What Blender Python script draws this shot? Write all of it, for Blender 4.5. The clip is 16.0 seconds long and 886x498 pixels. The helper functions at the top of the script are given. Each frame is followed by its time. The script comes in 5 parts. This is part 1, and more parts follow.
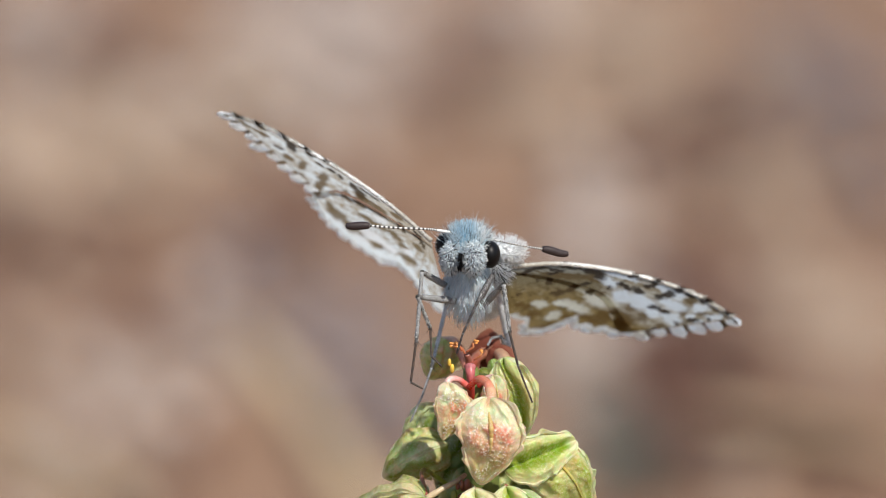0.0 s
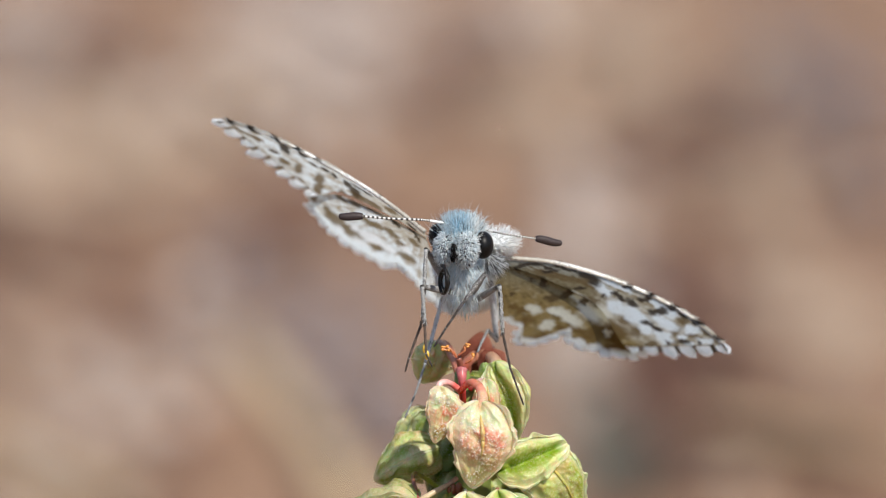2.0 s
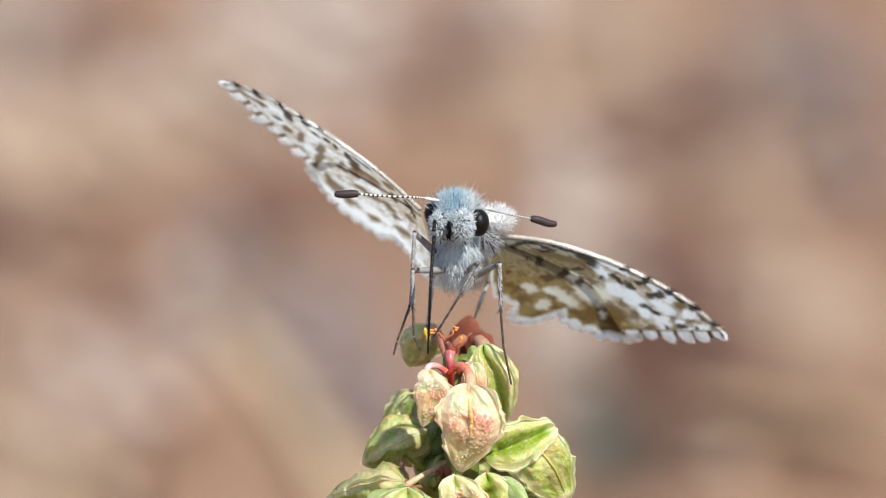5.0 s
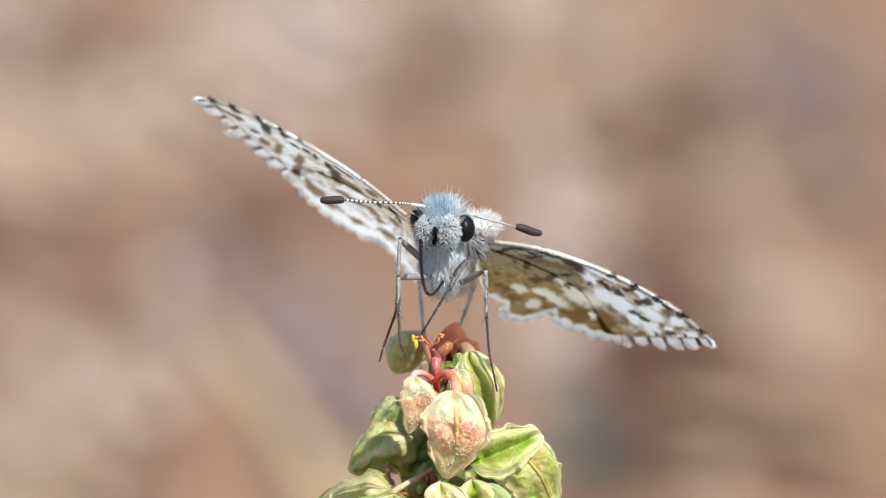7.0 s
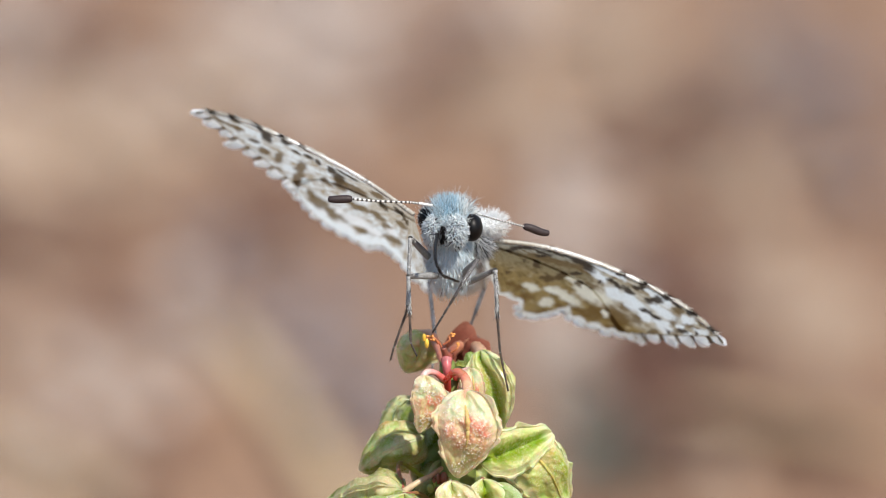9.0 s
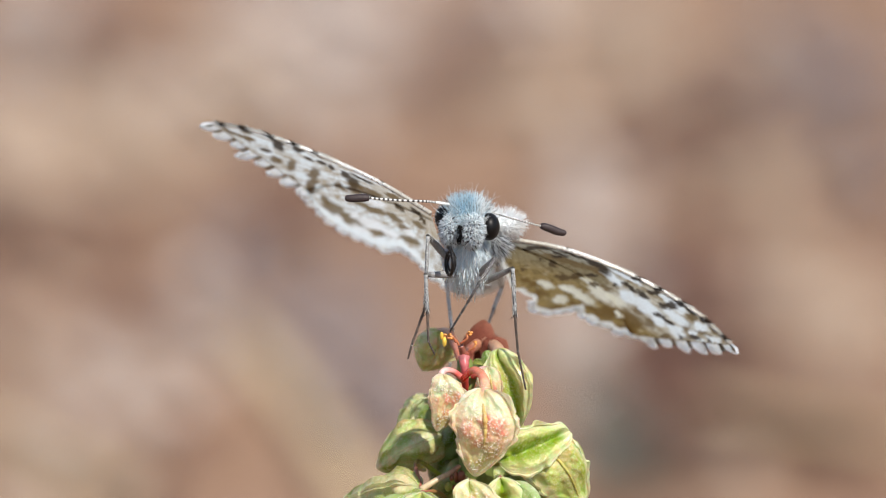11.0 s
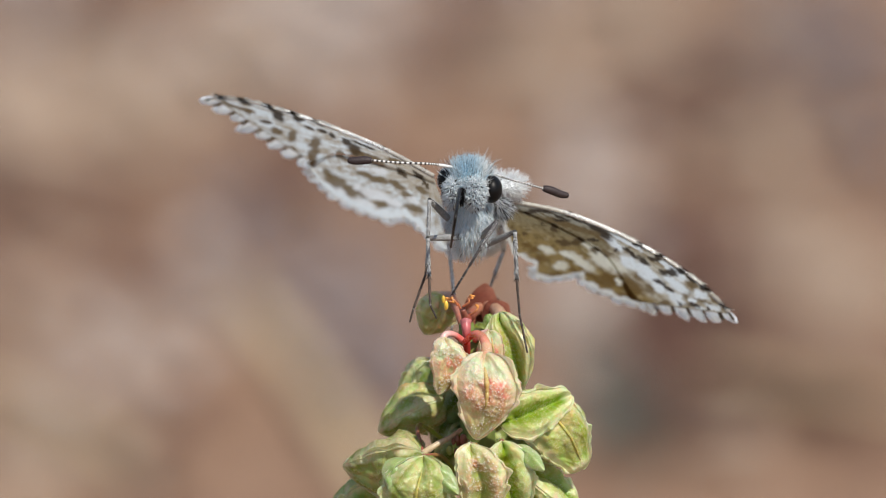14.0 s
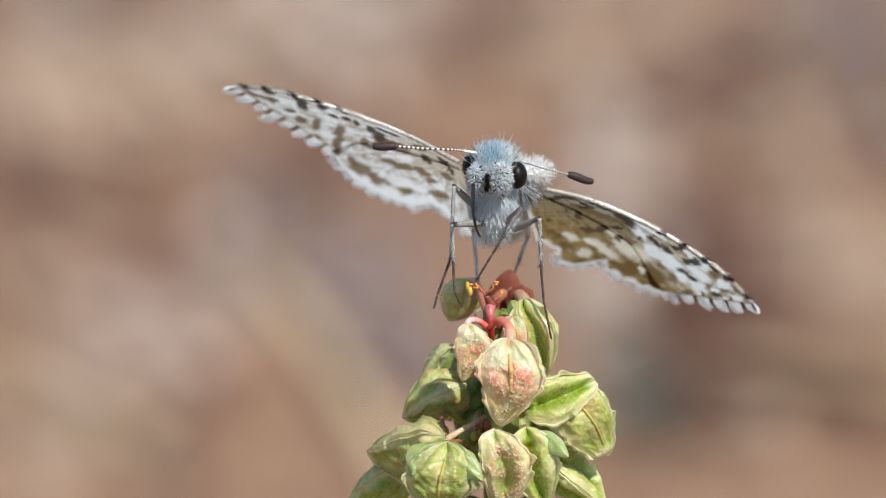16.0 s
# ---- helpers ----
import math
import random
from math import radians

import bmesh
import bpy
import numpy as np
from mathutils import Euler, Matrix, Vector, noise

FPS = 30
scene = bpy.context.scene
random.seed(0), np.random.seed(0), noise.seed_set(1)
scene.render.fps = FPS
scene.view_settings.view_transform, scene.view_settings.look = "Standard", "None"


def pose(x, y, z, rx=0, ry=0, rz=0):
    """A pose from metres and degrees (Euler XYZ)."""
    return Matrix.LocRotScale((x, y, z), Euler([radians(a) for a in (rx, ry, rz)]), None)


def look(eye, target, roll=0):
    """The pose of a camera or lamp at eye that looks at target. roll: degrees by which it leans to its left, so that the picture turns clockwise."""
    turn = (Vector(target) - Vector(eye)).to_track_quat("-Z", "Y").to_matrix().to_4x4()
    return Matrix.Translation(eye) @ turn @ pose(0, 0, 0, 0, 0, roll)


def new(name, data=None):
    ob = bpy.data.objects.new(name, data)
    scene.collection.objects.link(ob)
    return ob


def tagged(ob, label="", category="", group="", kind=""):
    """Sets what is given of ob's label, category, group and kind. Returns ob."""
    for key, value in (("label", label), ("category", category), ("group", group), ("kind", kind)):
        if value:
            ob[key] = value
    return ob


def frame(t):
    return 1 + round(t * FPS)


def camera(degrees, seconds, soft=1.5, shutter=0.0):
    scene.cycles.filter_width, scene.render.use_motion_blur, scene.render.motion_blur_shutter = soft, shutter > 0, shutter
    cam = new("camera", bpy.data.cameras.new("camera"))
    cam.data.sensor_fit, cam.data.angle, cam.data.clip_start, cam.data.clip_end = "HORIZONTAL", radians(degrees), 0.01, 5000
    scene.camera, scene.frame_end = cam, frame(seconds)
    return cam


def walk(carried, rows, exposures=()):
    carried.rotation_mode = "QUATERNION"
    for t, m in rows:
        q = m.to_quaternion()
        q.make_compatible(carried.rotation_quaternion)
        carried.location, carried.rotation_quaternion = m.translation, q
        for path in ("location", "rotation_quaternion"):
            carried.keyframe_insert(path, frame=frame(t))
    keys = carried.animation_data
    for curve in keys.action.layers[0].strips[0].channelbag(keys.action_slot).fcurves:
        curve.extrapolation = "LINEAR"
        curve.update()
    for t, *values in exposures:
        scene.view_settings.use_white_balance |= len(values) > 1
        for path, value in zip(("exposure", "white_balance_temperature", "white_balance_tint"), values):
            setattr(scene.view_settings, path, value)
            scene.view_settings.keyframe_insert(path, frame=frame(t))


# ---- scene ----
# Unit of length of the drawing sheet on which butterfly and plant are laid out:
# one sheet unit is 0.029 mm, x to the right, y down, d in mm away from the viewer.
MM = 0.001
U = 0.029 * MM
TILT = 20.0
DIST = 0.35
PX, PY, PD = 830.0, 440.0, 2.0
RIGHT = Vector((1, 0, 0))
AWAY = Vector((0, math.cos(radians(TILT)), -math.sin(radians(TILT))))
UPWARD = Vector((0, math.sin(radians(TILT)), math.cos(radians(TILT))))
ORIGIN = Vector((0, 0, 0.325))


def sheet(x, y, d=0.0):
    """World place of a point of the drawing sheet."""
    f = 1 + d * MM / DIST
    return ORIGIN + RIGHT * ((x - 784) * U * f) + UPWARD * ((441 - y) * U * f) + AWAY * (d * MM)


def in_body(x, y, d=0.0):
    """The same point in the butterfly's own space."""
    f = 1 + d * MM / DIST
    f0 = 1 + PD * MM / DIST
    return Vector((((x - 784) * f - (PX - 784) * f0) * U, (d - PD) * MM, ((441 - y) * f - (441 - PY) * f0) * U))


# ---- camera ----
cam = camera(7.43, 16.0, soft=1.05)
cam.data.dof.use_dof = True
cam.data.dof.focus_distance = DIST
cam.data.dof.aperture_fstop = cam.data.lens / 6.4
# how far the plant stands beside the picture's middle, in mm: seconds, right, up
DRIFT_A = [(0.0, 0.32, -0.43), (0.5, -0.48, -0.3), (1.0, 0.14, -0.56), (1.5, -0.21, -0.61), (2.0, -0.12, -0.61),
           (2.5, -0.88, -0.16), (3.0, -0.61, -0.03), (3.5, -0.79, 0.19), (3.7, -0.87, 0.09), (5.8, -0.66, 0.32),
           (6.0, -1.15, 0.19), (6.5, -1.24, 0.37), (7.0, -1.46, -0.12), (7.5, -0.97, 0.15), (8.0, -0.48, -0.08)]
DRIFT_B = [(8.5, -0.52, -0.03), (8.7, -0.9, -0.09), (10.8, -0.32, 0.2), (11.0, 0.01, 0.01), (11.5, -0.61, 0.28),
           (12.0, 0.14, 0.68), (12.5, -0.61, 0.73), (13.0, 0.05, 0.95), (13.5, -0.48, 1.39), (14.0, 0.1, 1.88),
           (14.5, 0.94, 2.1), (15.0, 0.68, 2.28), (15.5, 2.14, 2.32), (16.0, 1.34, 2.59)]


def camera_pose(a, b):
    off = RIGHT * (a * MM) + UPWARD * (b * MM)
    return look(ORIGIN - AWAY * DIST - off * 0.04, ORIGIN - off)


# slow changes of brightness, in stops
BRIGHT = [(0.0, 0.04), (0.5, 0.12), (1.0, 0.06), (2.5, 0.16), (3.5, 0.26), (6.0, 0.36), (6.5, 0.34), (7.0, 0.36), (7.5, 0.31), (8.0, 0.26), (8.5, 0.14), (8.7, 0.20), (11.0, 0.26), (12.5, 0.28), (13.0, 0.03), (13.5, 0.12), (14.0, -0.06), (14.5, 0.06), (15.5, 0.14), (16.0, 0.10)]
walk(cam, [(t, camera_pose(a, b)) for t, a, b in DRIFT_A + DRIFT_B], BRIGHT)

# ---- world, sun, exposure ----
SUN_DIR = Vector((0.37, -0.44, 0.82)).normalized()
world = bpy.data.worlds.new("world")
scene.world = world
world.use_nodes = True
wn = world.node_tree.nodes
sky = wn.new("ShaderNodeTexSky")
sky.sky_type = "NISHITA"
sky.sun_disc = False
sky.sun_elevation = math.asin(SUN_DIR.z)
sky.sun_rotation = math.atan2(SUN_DIR.x, SUN_DIR.y)
wn["Background"].inputs["Strength"].default_value = 0.13
world.node_tree.links.new(sky.outputs[0], wn["Background"].inputs["Color"])
sun = new("sun", bpy.data.lights.new("sun", "SUN"))
sun.data.energy = 4.5
sun.data.angle = radians(1.0)
sun.data.color = (1.0, 0.95, 0.86)
sun.rotation_mode = "QUATERNION"
sun.rotation_quaternion = SUN_DIR.to_track_quat("Z", "Y")
sun.location = (1, -1, 3)


# ---- materials ----
def material(name):
    m = bpy.data.materials.new(name)
    m.use_nodes = True
    nt = m.node_tree
    return m, nt, nt.nodes, nt.nodes["Principled BSDF"]


def noise_tex(nt, scale, detail=4.0, rough=0.6, coord="Object", vec=None):
    n = nt.nodes.new("ShaderNodeTexNoise")
    n.inputs["Scale"].default_value = scale
    n.inputs["Detail"].default_value = detail
    n.inputs["Roughness"].default_value = rough
    if vec is None:
        tc = nt.nodes.new("ShaderNodeTexCoord")
        vec = tc.outputs[coord]
    nt.links.new(vec, n.inputs["Vector"])
    return n


def ramp(nt, fac, stops):
    r = nt.nodes.new("ShaderNodeValToRGB")
    e = r.color_ramp.elements
    while len(e) < len(stops):
        e.new(0.5)
    for el, (p, c) in zip(e, stops):
        el.position = p
        el.color = (*c, 1)
    nt.links.new(fac, r.inputs["Fac"])
    return r


def mix(nt, fac, a, b, kind="MIX"):
    m = nt.nodes.new("ShaderNodeMix")
    m.data_type = "RGBA"
    m.blend_type = kind
    for sock, v in ((m.inputs[0], fac), (m.inputs[6], a), (m.inputs[7], b)):
        if isinstance(v, (int, float)):
            sock.default_value = v
        elif isinstance(v, tuple):
            sock.default_value = (*v, 1)
        else:
            nt.links.new(v, sock)
    return m.outputs[2]


def bump(nt, height, strength, dist, bsdf):
    b = nt.nodes.new("ShaderNodeBump")
    b.inputs["Strength"].default_value = strength
    b.inputs["Distance"].default_value = dist
    nt.links.new(height, b.inputs["Height"])
    nt.links.new(b.outputs[0], bsdf.inputs["Normal"])
    return b


def thin(nt, bsdf, colour, amount):
    """Lets part of the light through a thin sheet."""
    tr = nt.nodes.new("ShaderNodeBsdfTranslucent")
    ms = nt.nodes.new("ShaderNodeMixShader")
    ms.inputs[0].default_value = amount
    nt.links.new(colour, tr.inputs["Color"])
    nt.links.new(bsdf.outputs[0], ms.inputs[1])
    nt.links.new(tr.outputs[0], ms.inputs[2])
    nt.links.new(ms.outputs[0], nt.nodes["Material Output"].inputs["Surface"])


def tinted(name, rough=0.6, see_through=0.0, grain=0.0, grain_scale=9000.0, relief=0.0, spec=0.4):
    """Colour comes with the mesh (attribute 'tint'), broken by fine grain."""
    m, nt, nodes, p = material(name)
    at = nodes.new("ShaderNodeAttribute")
    at.attribute_name = "tint"
    col = at.outputs["Color"]
    if grain:
        n = noise_tex(nt, grain_scale, 3.0)
        g = ramp(nt, n.outputs["Fac"], [(0.25, (1 - grain,) * 3), (0.75, (1 + grain * 0.4,) * 3)])
        col = mix(nt, 1.0, col, g.outputs[0], "MULTIPLY")
        if relief:
            bump(nt, n.outputs["Fac"], relief, 0.03 * MM, p)
    nt.links.new(col, p.inputs["Base Color"])
    p.inputs["Roughness"].default_value = rough
    p.inputs["Specular IOR Level"].default_value = spec
    if see_through:
        thin(nt, p, col, see_through)
    return m


def plain(name, colour, rough=0.5, spec=0.5, coat=0.0, metal=0.0, vary=0.25, scale=3000.0, relief=0.0):
    m, nt, nodes, p = material(name)
    n = noise_tex(nt, scale, 4.0)
    dark = tuple(c * (1 - vary) for c in colour)
    lite = tuple(min(1, c * (1 + vary)) for c in colour)
    nt.links.new(ramp(nt, n.outputs["Fac"], [(0.3, dark), (0.7, lite)]).outputs[0], p.inputs["Base Color"])
    p.inputs["Roughness"].default_value = rough
    p.inputs["Specular IOR Level"].default_value = spec
    p.inputs["Coat Weight"].default_value = coat
    p.inputs["Metallic"].default_value = metal
    if relief:
        bump(nt, n.outputs["Fac"], relief, 0.2 / scale, p)
    return m


MAT_WING = tinted("wing_scales", 0.85, 0.75, 0.2, 14000.0, 0.15, 0.05)
MAT_FRINGE = tinted("fringe_hair", 0.8, 0.76, spec=0.1)
MAT_FUR = tinted("insect_hair", 0.6, 0.5, spec=0.3)
MAT_SKIN = plain("insect_skin", (0.66, 0.69, 0.72), 0.7, 0.3, vary=0.4, scale=6000)
MAT_WHITE = plain("white_down", (0.86, 0.89, 0.92), 0.8, 0.2, vary=0.12, scale=5000, relief=0.3)
MAT_BLUISH = plain("bluish_down", (0.84, 0.89, 0.93), 0.8, 0.2, vary=0.15, scale=5000, relief=0.3)
MAT_CROWN = plain("bluish_skin", (0.26, 0.48, 0.60), 0.7, 0.3, vary=0.3, scale=6000)
# under the palp scales; its grey paints in the shade between them
MAT_GAP_GREY = plain("palp_gap_grey", (0.30, 0.32, 0.34), 0.7, 0.3, vary=0.4, scale=8000)
MAT_EYE = plain("eye_black", (0.004, 0.0035, 0.0035), 0.42, 0.2, coat=0.0, vary=0.3, scale=9000)
MAT_DARK = plain("dark_chitin", (0.008, 0.0065, 0.006), 0.4, 0.25, vary=0.4, scale=8000)
MAT_CLUB = plain("antenna_club", (0.032, 0.02, 0.019), 0.6, 0.4, vary=0.5, scale=12000, relief=0.4)
MAT_RING = tinted("antenna_rings", 0.5, 0.0, spec=0.4)
MAT_LEG = tinted("leg_scales", 0.6, 0.0, 0.7, 14000.0, 0.4, 0.2)


def fruit_material():
    m, nt, nodes, p = material("fruit_skin")
    at = nodes.new("ShaderNodeAttribute")
    at.attribute_name = "tint"
    big = noise_tex(nt, 900, 3.0)
    col = mix(nt, 1.0, at.outputs["Color"],
              ramp(nt, big.outputs["Fac"], [(0.3, (0.78, 0.80, 0.66)), (0.72, (1.16, 1.12, 1.04))]).outputs[0], "MULTIPLY")
    blush = noise_tex(nt, 2600, 4.0, 0.7)
    col = mix(nt, 1.0, col, ramp(nt, blush.outputs["Fac"], [(0.36, (0.90, 1.0, 0.80)), (0.64, (1.10, 0.88, 0.82))]).outputs[0], "MULTIPLY")
    vor = nodes.new("ShaderNodeTexVoronoi")
    vor.inputs["Scale"].default_value = 12500
    tc = nodes.new("ShaderNodeTexCoord")
    nt.links.new(tc.outputs["Object"], vor.inputs["Vector"])
    dots = ramp(nt, vor.outputs["Distance"], [(0.0, (1, 1, 1)), (0.42, (0, 0, 0))])
    where = ramp(nt, noise_tex(nt, 700, 2.0).outputs["Fac"], [(0.40, (0.05, 0.05, 0.05)), (0.55, (1, 1, 1))])
    papilla = mix(nt, 1.0, dots.outputs[0], where.outputs[0], "MULTIPLY")
    col = mix(nt, papilla, col, mix(nt, 0.5, col, (0.97, 0.94, 0.86)))
    nt.links.new(col, p.inputs["Base Color"])
    fine = noise_tex(nt, 7000, 4.0, 0.7)
    high = mix(nt, 0.5, papilla, fine.outputs["Fac"])
    bump(nt, high, 0.55, 0.06 * MM, p)
    p.inputs["Subsurface Weight"].default_value = 0.4
    p.inputs["Subsurface Radius"].default_value = (1.0, 0.8, 0.4)
    p.inputs["Subsurface Scale"].default_value = 0.4 * MM
    p.inputs["Roughness"].default_value = 0.27
    p.inputs["Specular IOR Level"].default_value = 0.5
    thin(nt, p, col, 0.30)
    return m


MAT_FRUIT = fruit_material()
MAT_STALK = tinted("stalk_skin", 0.32, 0.12, 0.35, 3500.0, 0.5, 0.5)
MAT_BEAD = tinted("grain_skin", 0.12, 0.2, spec=0.7)
MAT_WITHERED = tinted("withered_petal", 0.75, 0.35, 0.3, 5000.0, 0.5, 0.2)
MAT_STEM = plain("green_stem", (0.16, 0.20, 0.05), 0.5, 0.4, vary=0.35, scale=400, relief=0.4)
MAT_GOLD = plain("golden_anther", (0.78, 0.50, 0.07), 0.3, 0.5, vary=0.3, scale=4000)
MAT_ANTHER = plain("anther_yellow", (0.66, 0.27, 0.06), 0.4, 0.5, vary=0.3, scale=5000)


def ground_material():
    m, nt, nodes, p = material("dry_ground")
    tc = nodes.new("ShaderNodeTexCoord")
    v = tc.outputs["Object"]
    big = noise_tex(nt, 16, 3.0, 0.55, vec=v)
    mid = noise_tex(nt, 70, 4.0, 0.6, vec=v)
    fine = noise_tex(nt, 600, 5.0, 0.7, vec=v)
    c1 = ramp(nt, big.outputs["Fac"], [(0.32, (0.255, 0.152, 0.098)), (0.5, (0.305, 0.19, 0.124)), (0.68, (0.34, 0.222, 0.148))])
    c2 = ramp(nt, mid.outputs["Fac"], [(0.3, (0.72, 0.68, 0.68)), (0.7, (1.2, 1.2, 1.2))])
    c3 = ramp(nt, fine.outputs["Fac"], [(0.25, (0.6, 0.58, 0.55)), (0.75, (1.3, 1.3, 1.3))])
    col = mix(nt, 1.0, c1.outputs[0], c2.outputs[0], "MULTIPLY")
    col = mix(nt, 1.0, col, c3.outputs[0], "MULTIPLY")
    nt.links.new(col, p.inputs["Base Color"])
    p.inputs["Roughness"].default_value = 0.95
    p.inputs["Specular IOR Level"].default_value = 0.2
    bump(nt, fine.outputs["Fac"], 0.6, 0.002, p)
    return m


MAT_GROUND = ground_material()


# ---- mesh helpers ----
def link_mesh(name, verts, faces, mat, parent=None, label="", tints=None, smooth=True):
    me = bpy.data.meshes.new(name)
    me.from_pydata([tuple(v) for v in verts], [], faces)
    if tints is not None:
        a = me.color_attributes.new("tint", "FLOAT_COLOR", "POINT")
        a.data.foreach_set("color", np.array([(*c, 1.0) for c in tints], dtype=np.float32).ravel())
    me.materials.append(mat)
    if smooth:
        me.polygons.foreach_set("use_smooth", [True] * len(me.polygons))
    me.update()
    ob = new(name, me)
    if parent is not None:
        ob.parent = parent
    if label:
        tagged(ob, label)
    return ob


class Shape:
    """Gathers vertices, faces and tints of one mesh."""

    def __init__(self):
        self.v, self.f, self.c = [], [], []

    def add(self, verts, faces, tint):
        n = len(self.v)
        self.v += verts
        self.f += [tuple(i + n for i in f) for f in faces]
        self.c += tint if isinstance(tint, list) else [tint] * len(verts)

    def tube(self, pts, radii, tints, sides=8):
        """A tube along points, closed at both ends."""
        pts = [Vector(p) for p in pts]
        k = len(pts)
        if not isinstance(radii, (list, tuple)):
            radii = [radii] * k
        if not isinstance(tints, list):
            tints = [tints] * k
        ref = None
        verts, cols = [], []
        for i, p in enumerate(pts):
            d = (pts[min(i + 1, k - 1)] - pts[max(i - 1, 0)])
            d = d.normalized() if d.length > 0 else Vector((0, 0, 1))
            if ref is None:
                ref = d.orthogonal().normalized()
            ref = (ref - d * ref.dot(d))
            ref = ref.normalized() if ref.length > 1e-9 else d.orthogonal().normalized()
            side = d.cross(ref)
            for j in range(sides):
                a = 2 * math.pi * j / sides
                verts.append(p + (ref * math.cos(a) + side * math.sin(a)) * radii[i])
                cols.append(tints[i])
        faces = []
        for i in range(k - 1):
            for j in range(sides):
                q = (j + 1) % sides
                faces.append((i * sides + j, i * sides + q, (i + 1) * sides + q, (i + 1) * sides + j))
        faces.append(tuple(range(sides - 1, -1, -1)))
        faces.append(tuple((k - 1) * sides + j for j in range(sides)))
        self.add(verts, faces, cols)

    def ball(self, c, r, tint, rings=14, segs=20, turn=None):
        verts, faces = [], []
        for i in range(rings + 1):
            th = math.pi * i / rings
            for j in range(segs):
                ph = 2 * math.pi * j / segs
                q = Vector((r[0] * math.sin(th) * math.cos(ph), r[1] * math.sin(th) * math.sin(ph), r[2] * math.cos(th)))
                verts.append(Vector(c) + (turn @ q if turn else q))
        for i in range(rings):
            for j in range(segs):
                q = (j + 1) % segs
                faces.append((i * segs + j, (i + 1) * segs + j, (i + 1) * segs + q, i * segs + q))
        self.add(verts, faces, tint)

    def bead(self, c, r, tint):
        """A blunt eight-sided grain."""
        self.add([c + Vector(q) * r for q in ((1, 0, 0), (0, 1, 0), (-1, 0, 0), (0, -1, 0), (0, 0, 1), (0, 0, -1))],
                 [(0, 1, 4), (1, 2, 4), (2, 3, 4), (3, 0, 4), (1, 0, 5), (2, 1, 5), (3, 2, 5), (0, 3, 5)], tint)

    def hair(self, root, tip, bend, r, tint, tip_tint=None):
        d = (tip - root)
        o = d.orthogonal().normalized()
        s = d.cross(o).normalized()
        mid = (root + tip) / 2 + bend
        verts = []
        for p, q in ((root, r), (mid, r * 0.75)):
            for a in (0, 2.094, 4.189):
                verts.append(p + (o * math.cos(a) + s * math.sin(a)) * q)
        verts.append(tip)
        t2 = tip_tint or tint
        self.add(verts, [(0, 1, 4, 3), (1, 2, 5, 4), (2, 0, 3, 5), (3, 4, 6), (4, 5, 6), (5, 3, 6)],
                 [tint] * 3 + [tint] * 3 + [t2])

    def blade(self, root, tip, across, w, tint):
        """A flat narrow scale, a little cupped."""
        mid = root.lerp(tip, 0.62)
        cup = (tip - root).cross(across).normalized() * w * 0.3
        self.add([root - across * w * 0.4, root + across * w * 0.4, mid - across * w, mid + cup, mid + across * w,
                  tip - across * w * 0.55, tip + across * w * 0.55], [(0, 1, 3), (0, 3, 2), (1, 4, 3), (2, 3, 5), (3, 4, 6), (3, 6, 5)], tint)

    def link(self, name, mat, parent=None, label="", smooth=True):
        return link_mesh(name, self.v, self.f, mat, parent, label, self.c, smooth)


def smooth_path(pts, n):
    """Catmull-Rom curve through points."""
    pts = [Vector(p) for p in pts]
    ext = [pts[0] * 2 - pts[1]] + pts + [pts[-1] * 2 - pts[-2]]
    out = []
    segs = len(pts) - 1
    for i in range(n + 1):
        x = min(i / n * segs, segs - 1e-6)
        k = int(x)
        t = x - k
        a, b, c, d = ext[k:k + 4]
        out.append(0.5 * (2 * b + (c - a) * t + (2 * a - 5 * b + 4 * c - d) * t * t + (3 * b - a - 3 * c + d) * t ** 3))
    return out


def blend(a, b, t):
    t = max(0.0, min(1.0, t))
    return tuple(x + (y - x) * t for x, y in zip(a, b))


def smoothstep(a, b, x):
    t = max(0.0, min(1.0, (x - a) / (b - a)))
    return t * t * (3 - 2 * t)


def rnd(a, b):
    return random.uniform(a, b)


# ---- ground ----
def make_ground():
    xs = [-60, -30, -15, -8, -4, -2.5, -1.6, -1.1, -0.8, -0.6] + [i * 0.012 - 0.48 for i in range(81)] + [0.6, 0.8, 1.1, 1.6, 2.5, 4, 8, 15, 30, 60]
    ys = [-60, -30, -15, -8, -4, -2, -1.2, -0.8, -0.5] + [i * 0.012 - 0.3 for i in range(161)] + [1.8, 2.1, 2.6, 3.4, 5, 8, 15, 30, 60, 120]
    verts, faces = [], []
    for y in ys:
        for x in xs:
            near = smoothstep(1.2, 0.3, abs(x)) * smoothstep(2.0, 1.3, abs(y - 0.6))
            z = near * (0.003 * noise.noise(Vector((x * 9, y * 9, 0))) + 0.0016 * noise.noise(Vector((x * 40, y * 40, 3))))
            z -= 0.003 * near
            verts.append((x, y, z))
    w = len(xs)
    for j in range(len(ys) - 1):
        for i in range(w - 1):
            faces.append((j * w + i, j * w + i + 1, (j + 1) * w + i + 1, (j + 1) * w + i))
    g = link_mesh("ground", verts, faces, MAT_GROUND)
    return tagged(g, "dry reddish-brown earth with scattered litter", "ground", kind="structure")


make_ground()

# ---- plant ----
PLANT_FOOT = sheet(845, 820, 4.5)
PLANT_FOOT.z = 0.0
plant = new("seeding_plant")
plant.location = PLANT_FOOT
tagged(plant, "green and pink fruiting spike of a wild herb", "plant")
GREEN = (0.29, 0.48, 0.02)
# darker green that paints shade into gaps and hollows of the spike
SHADE_GREEN = (0.07, 0.14, 0.015)
CREAM = (0.64, 0.73, 0.36)
PINK = (0.80, 0.31, 0.27)


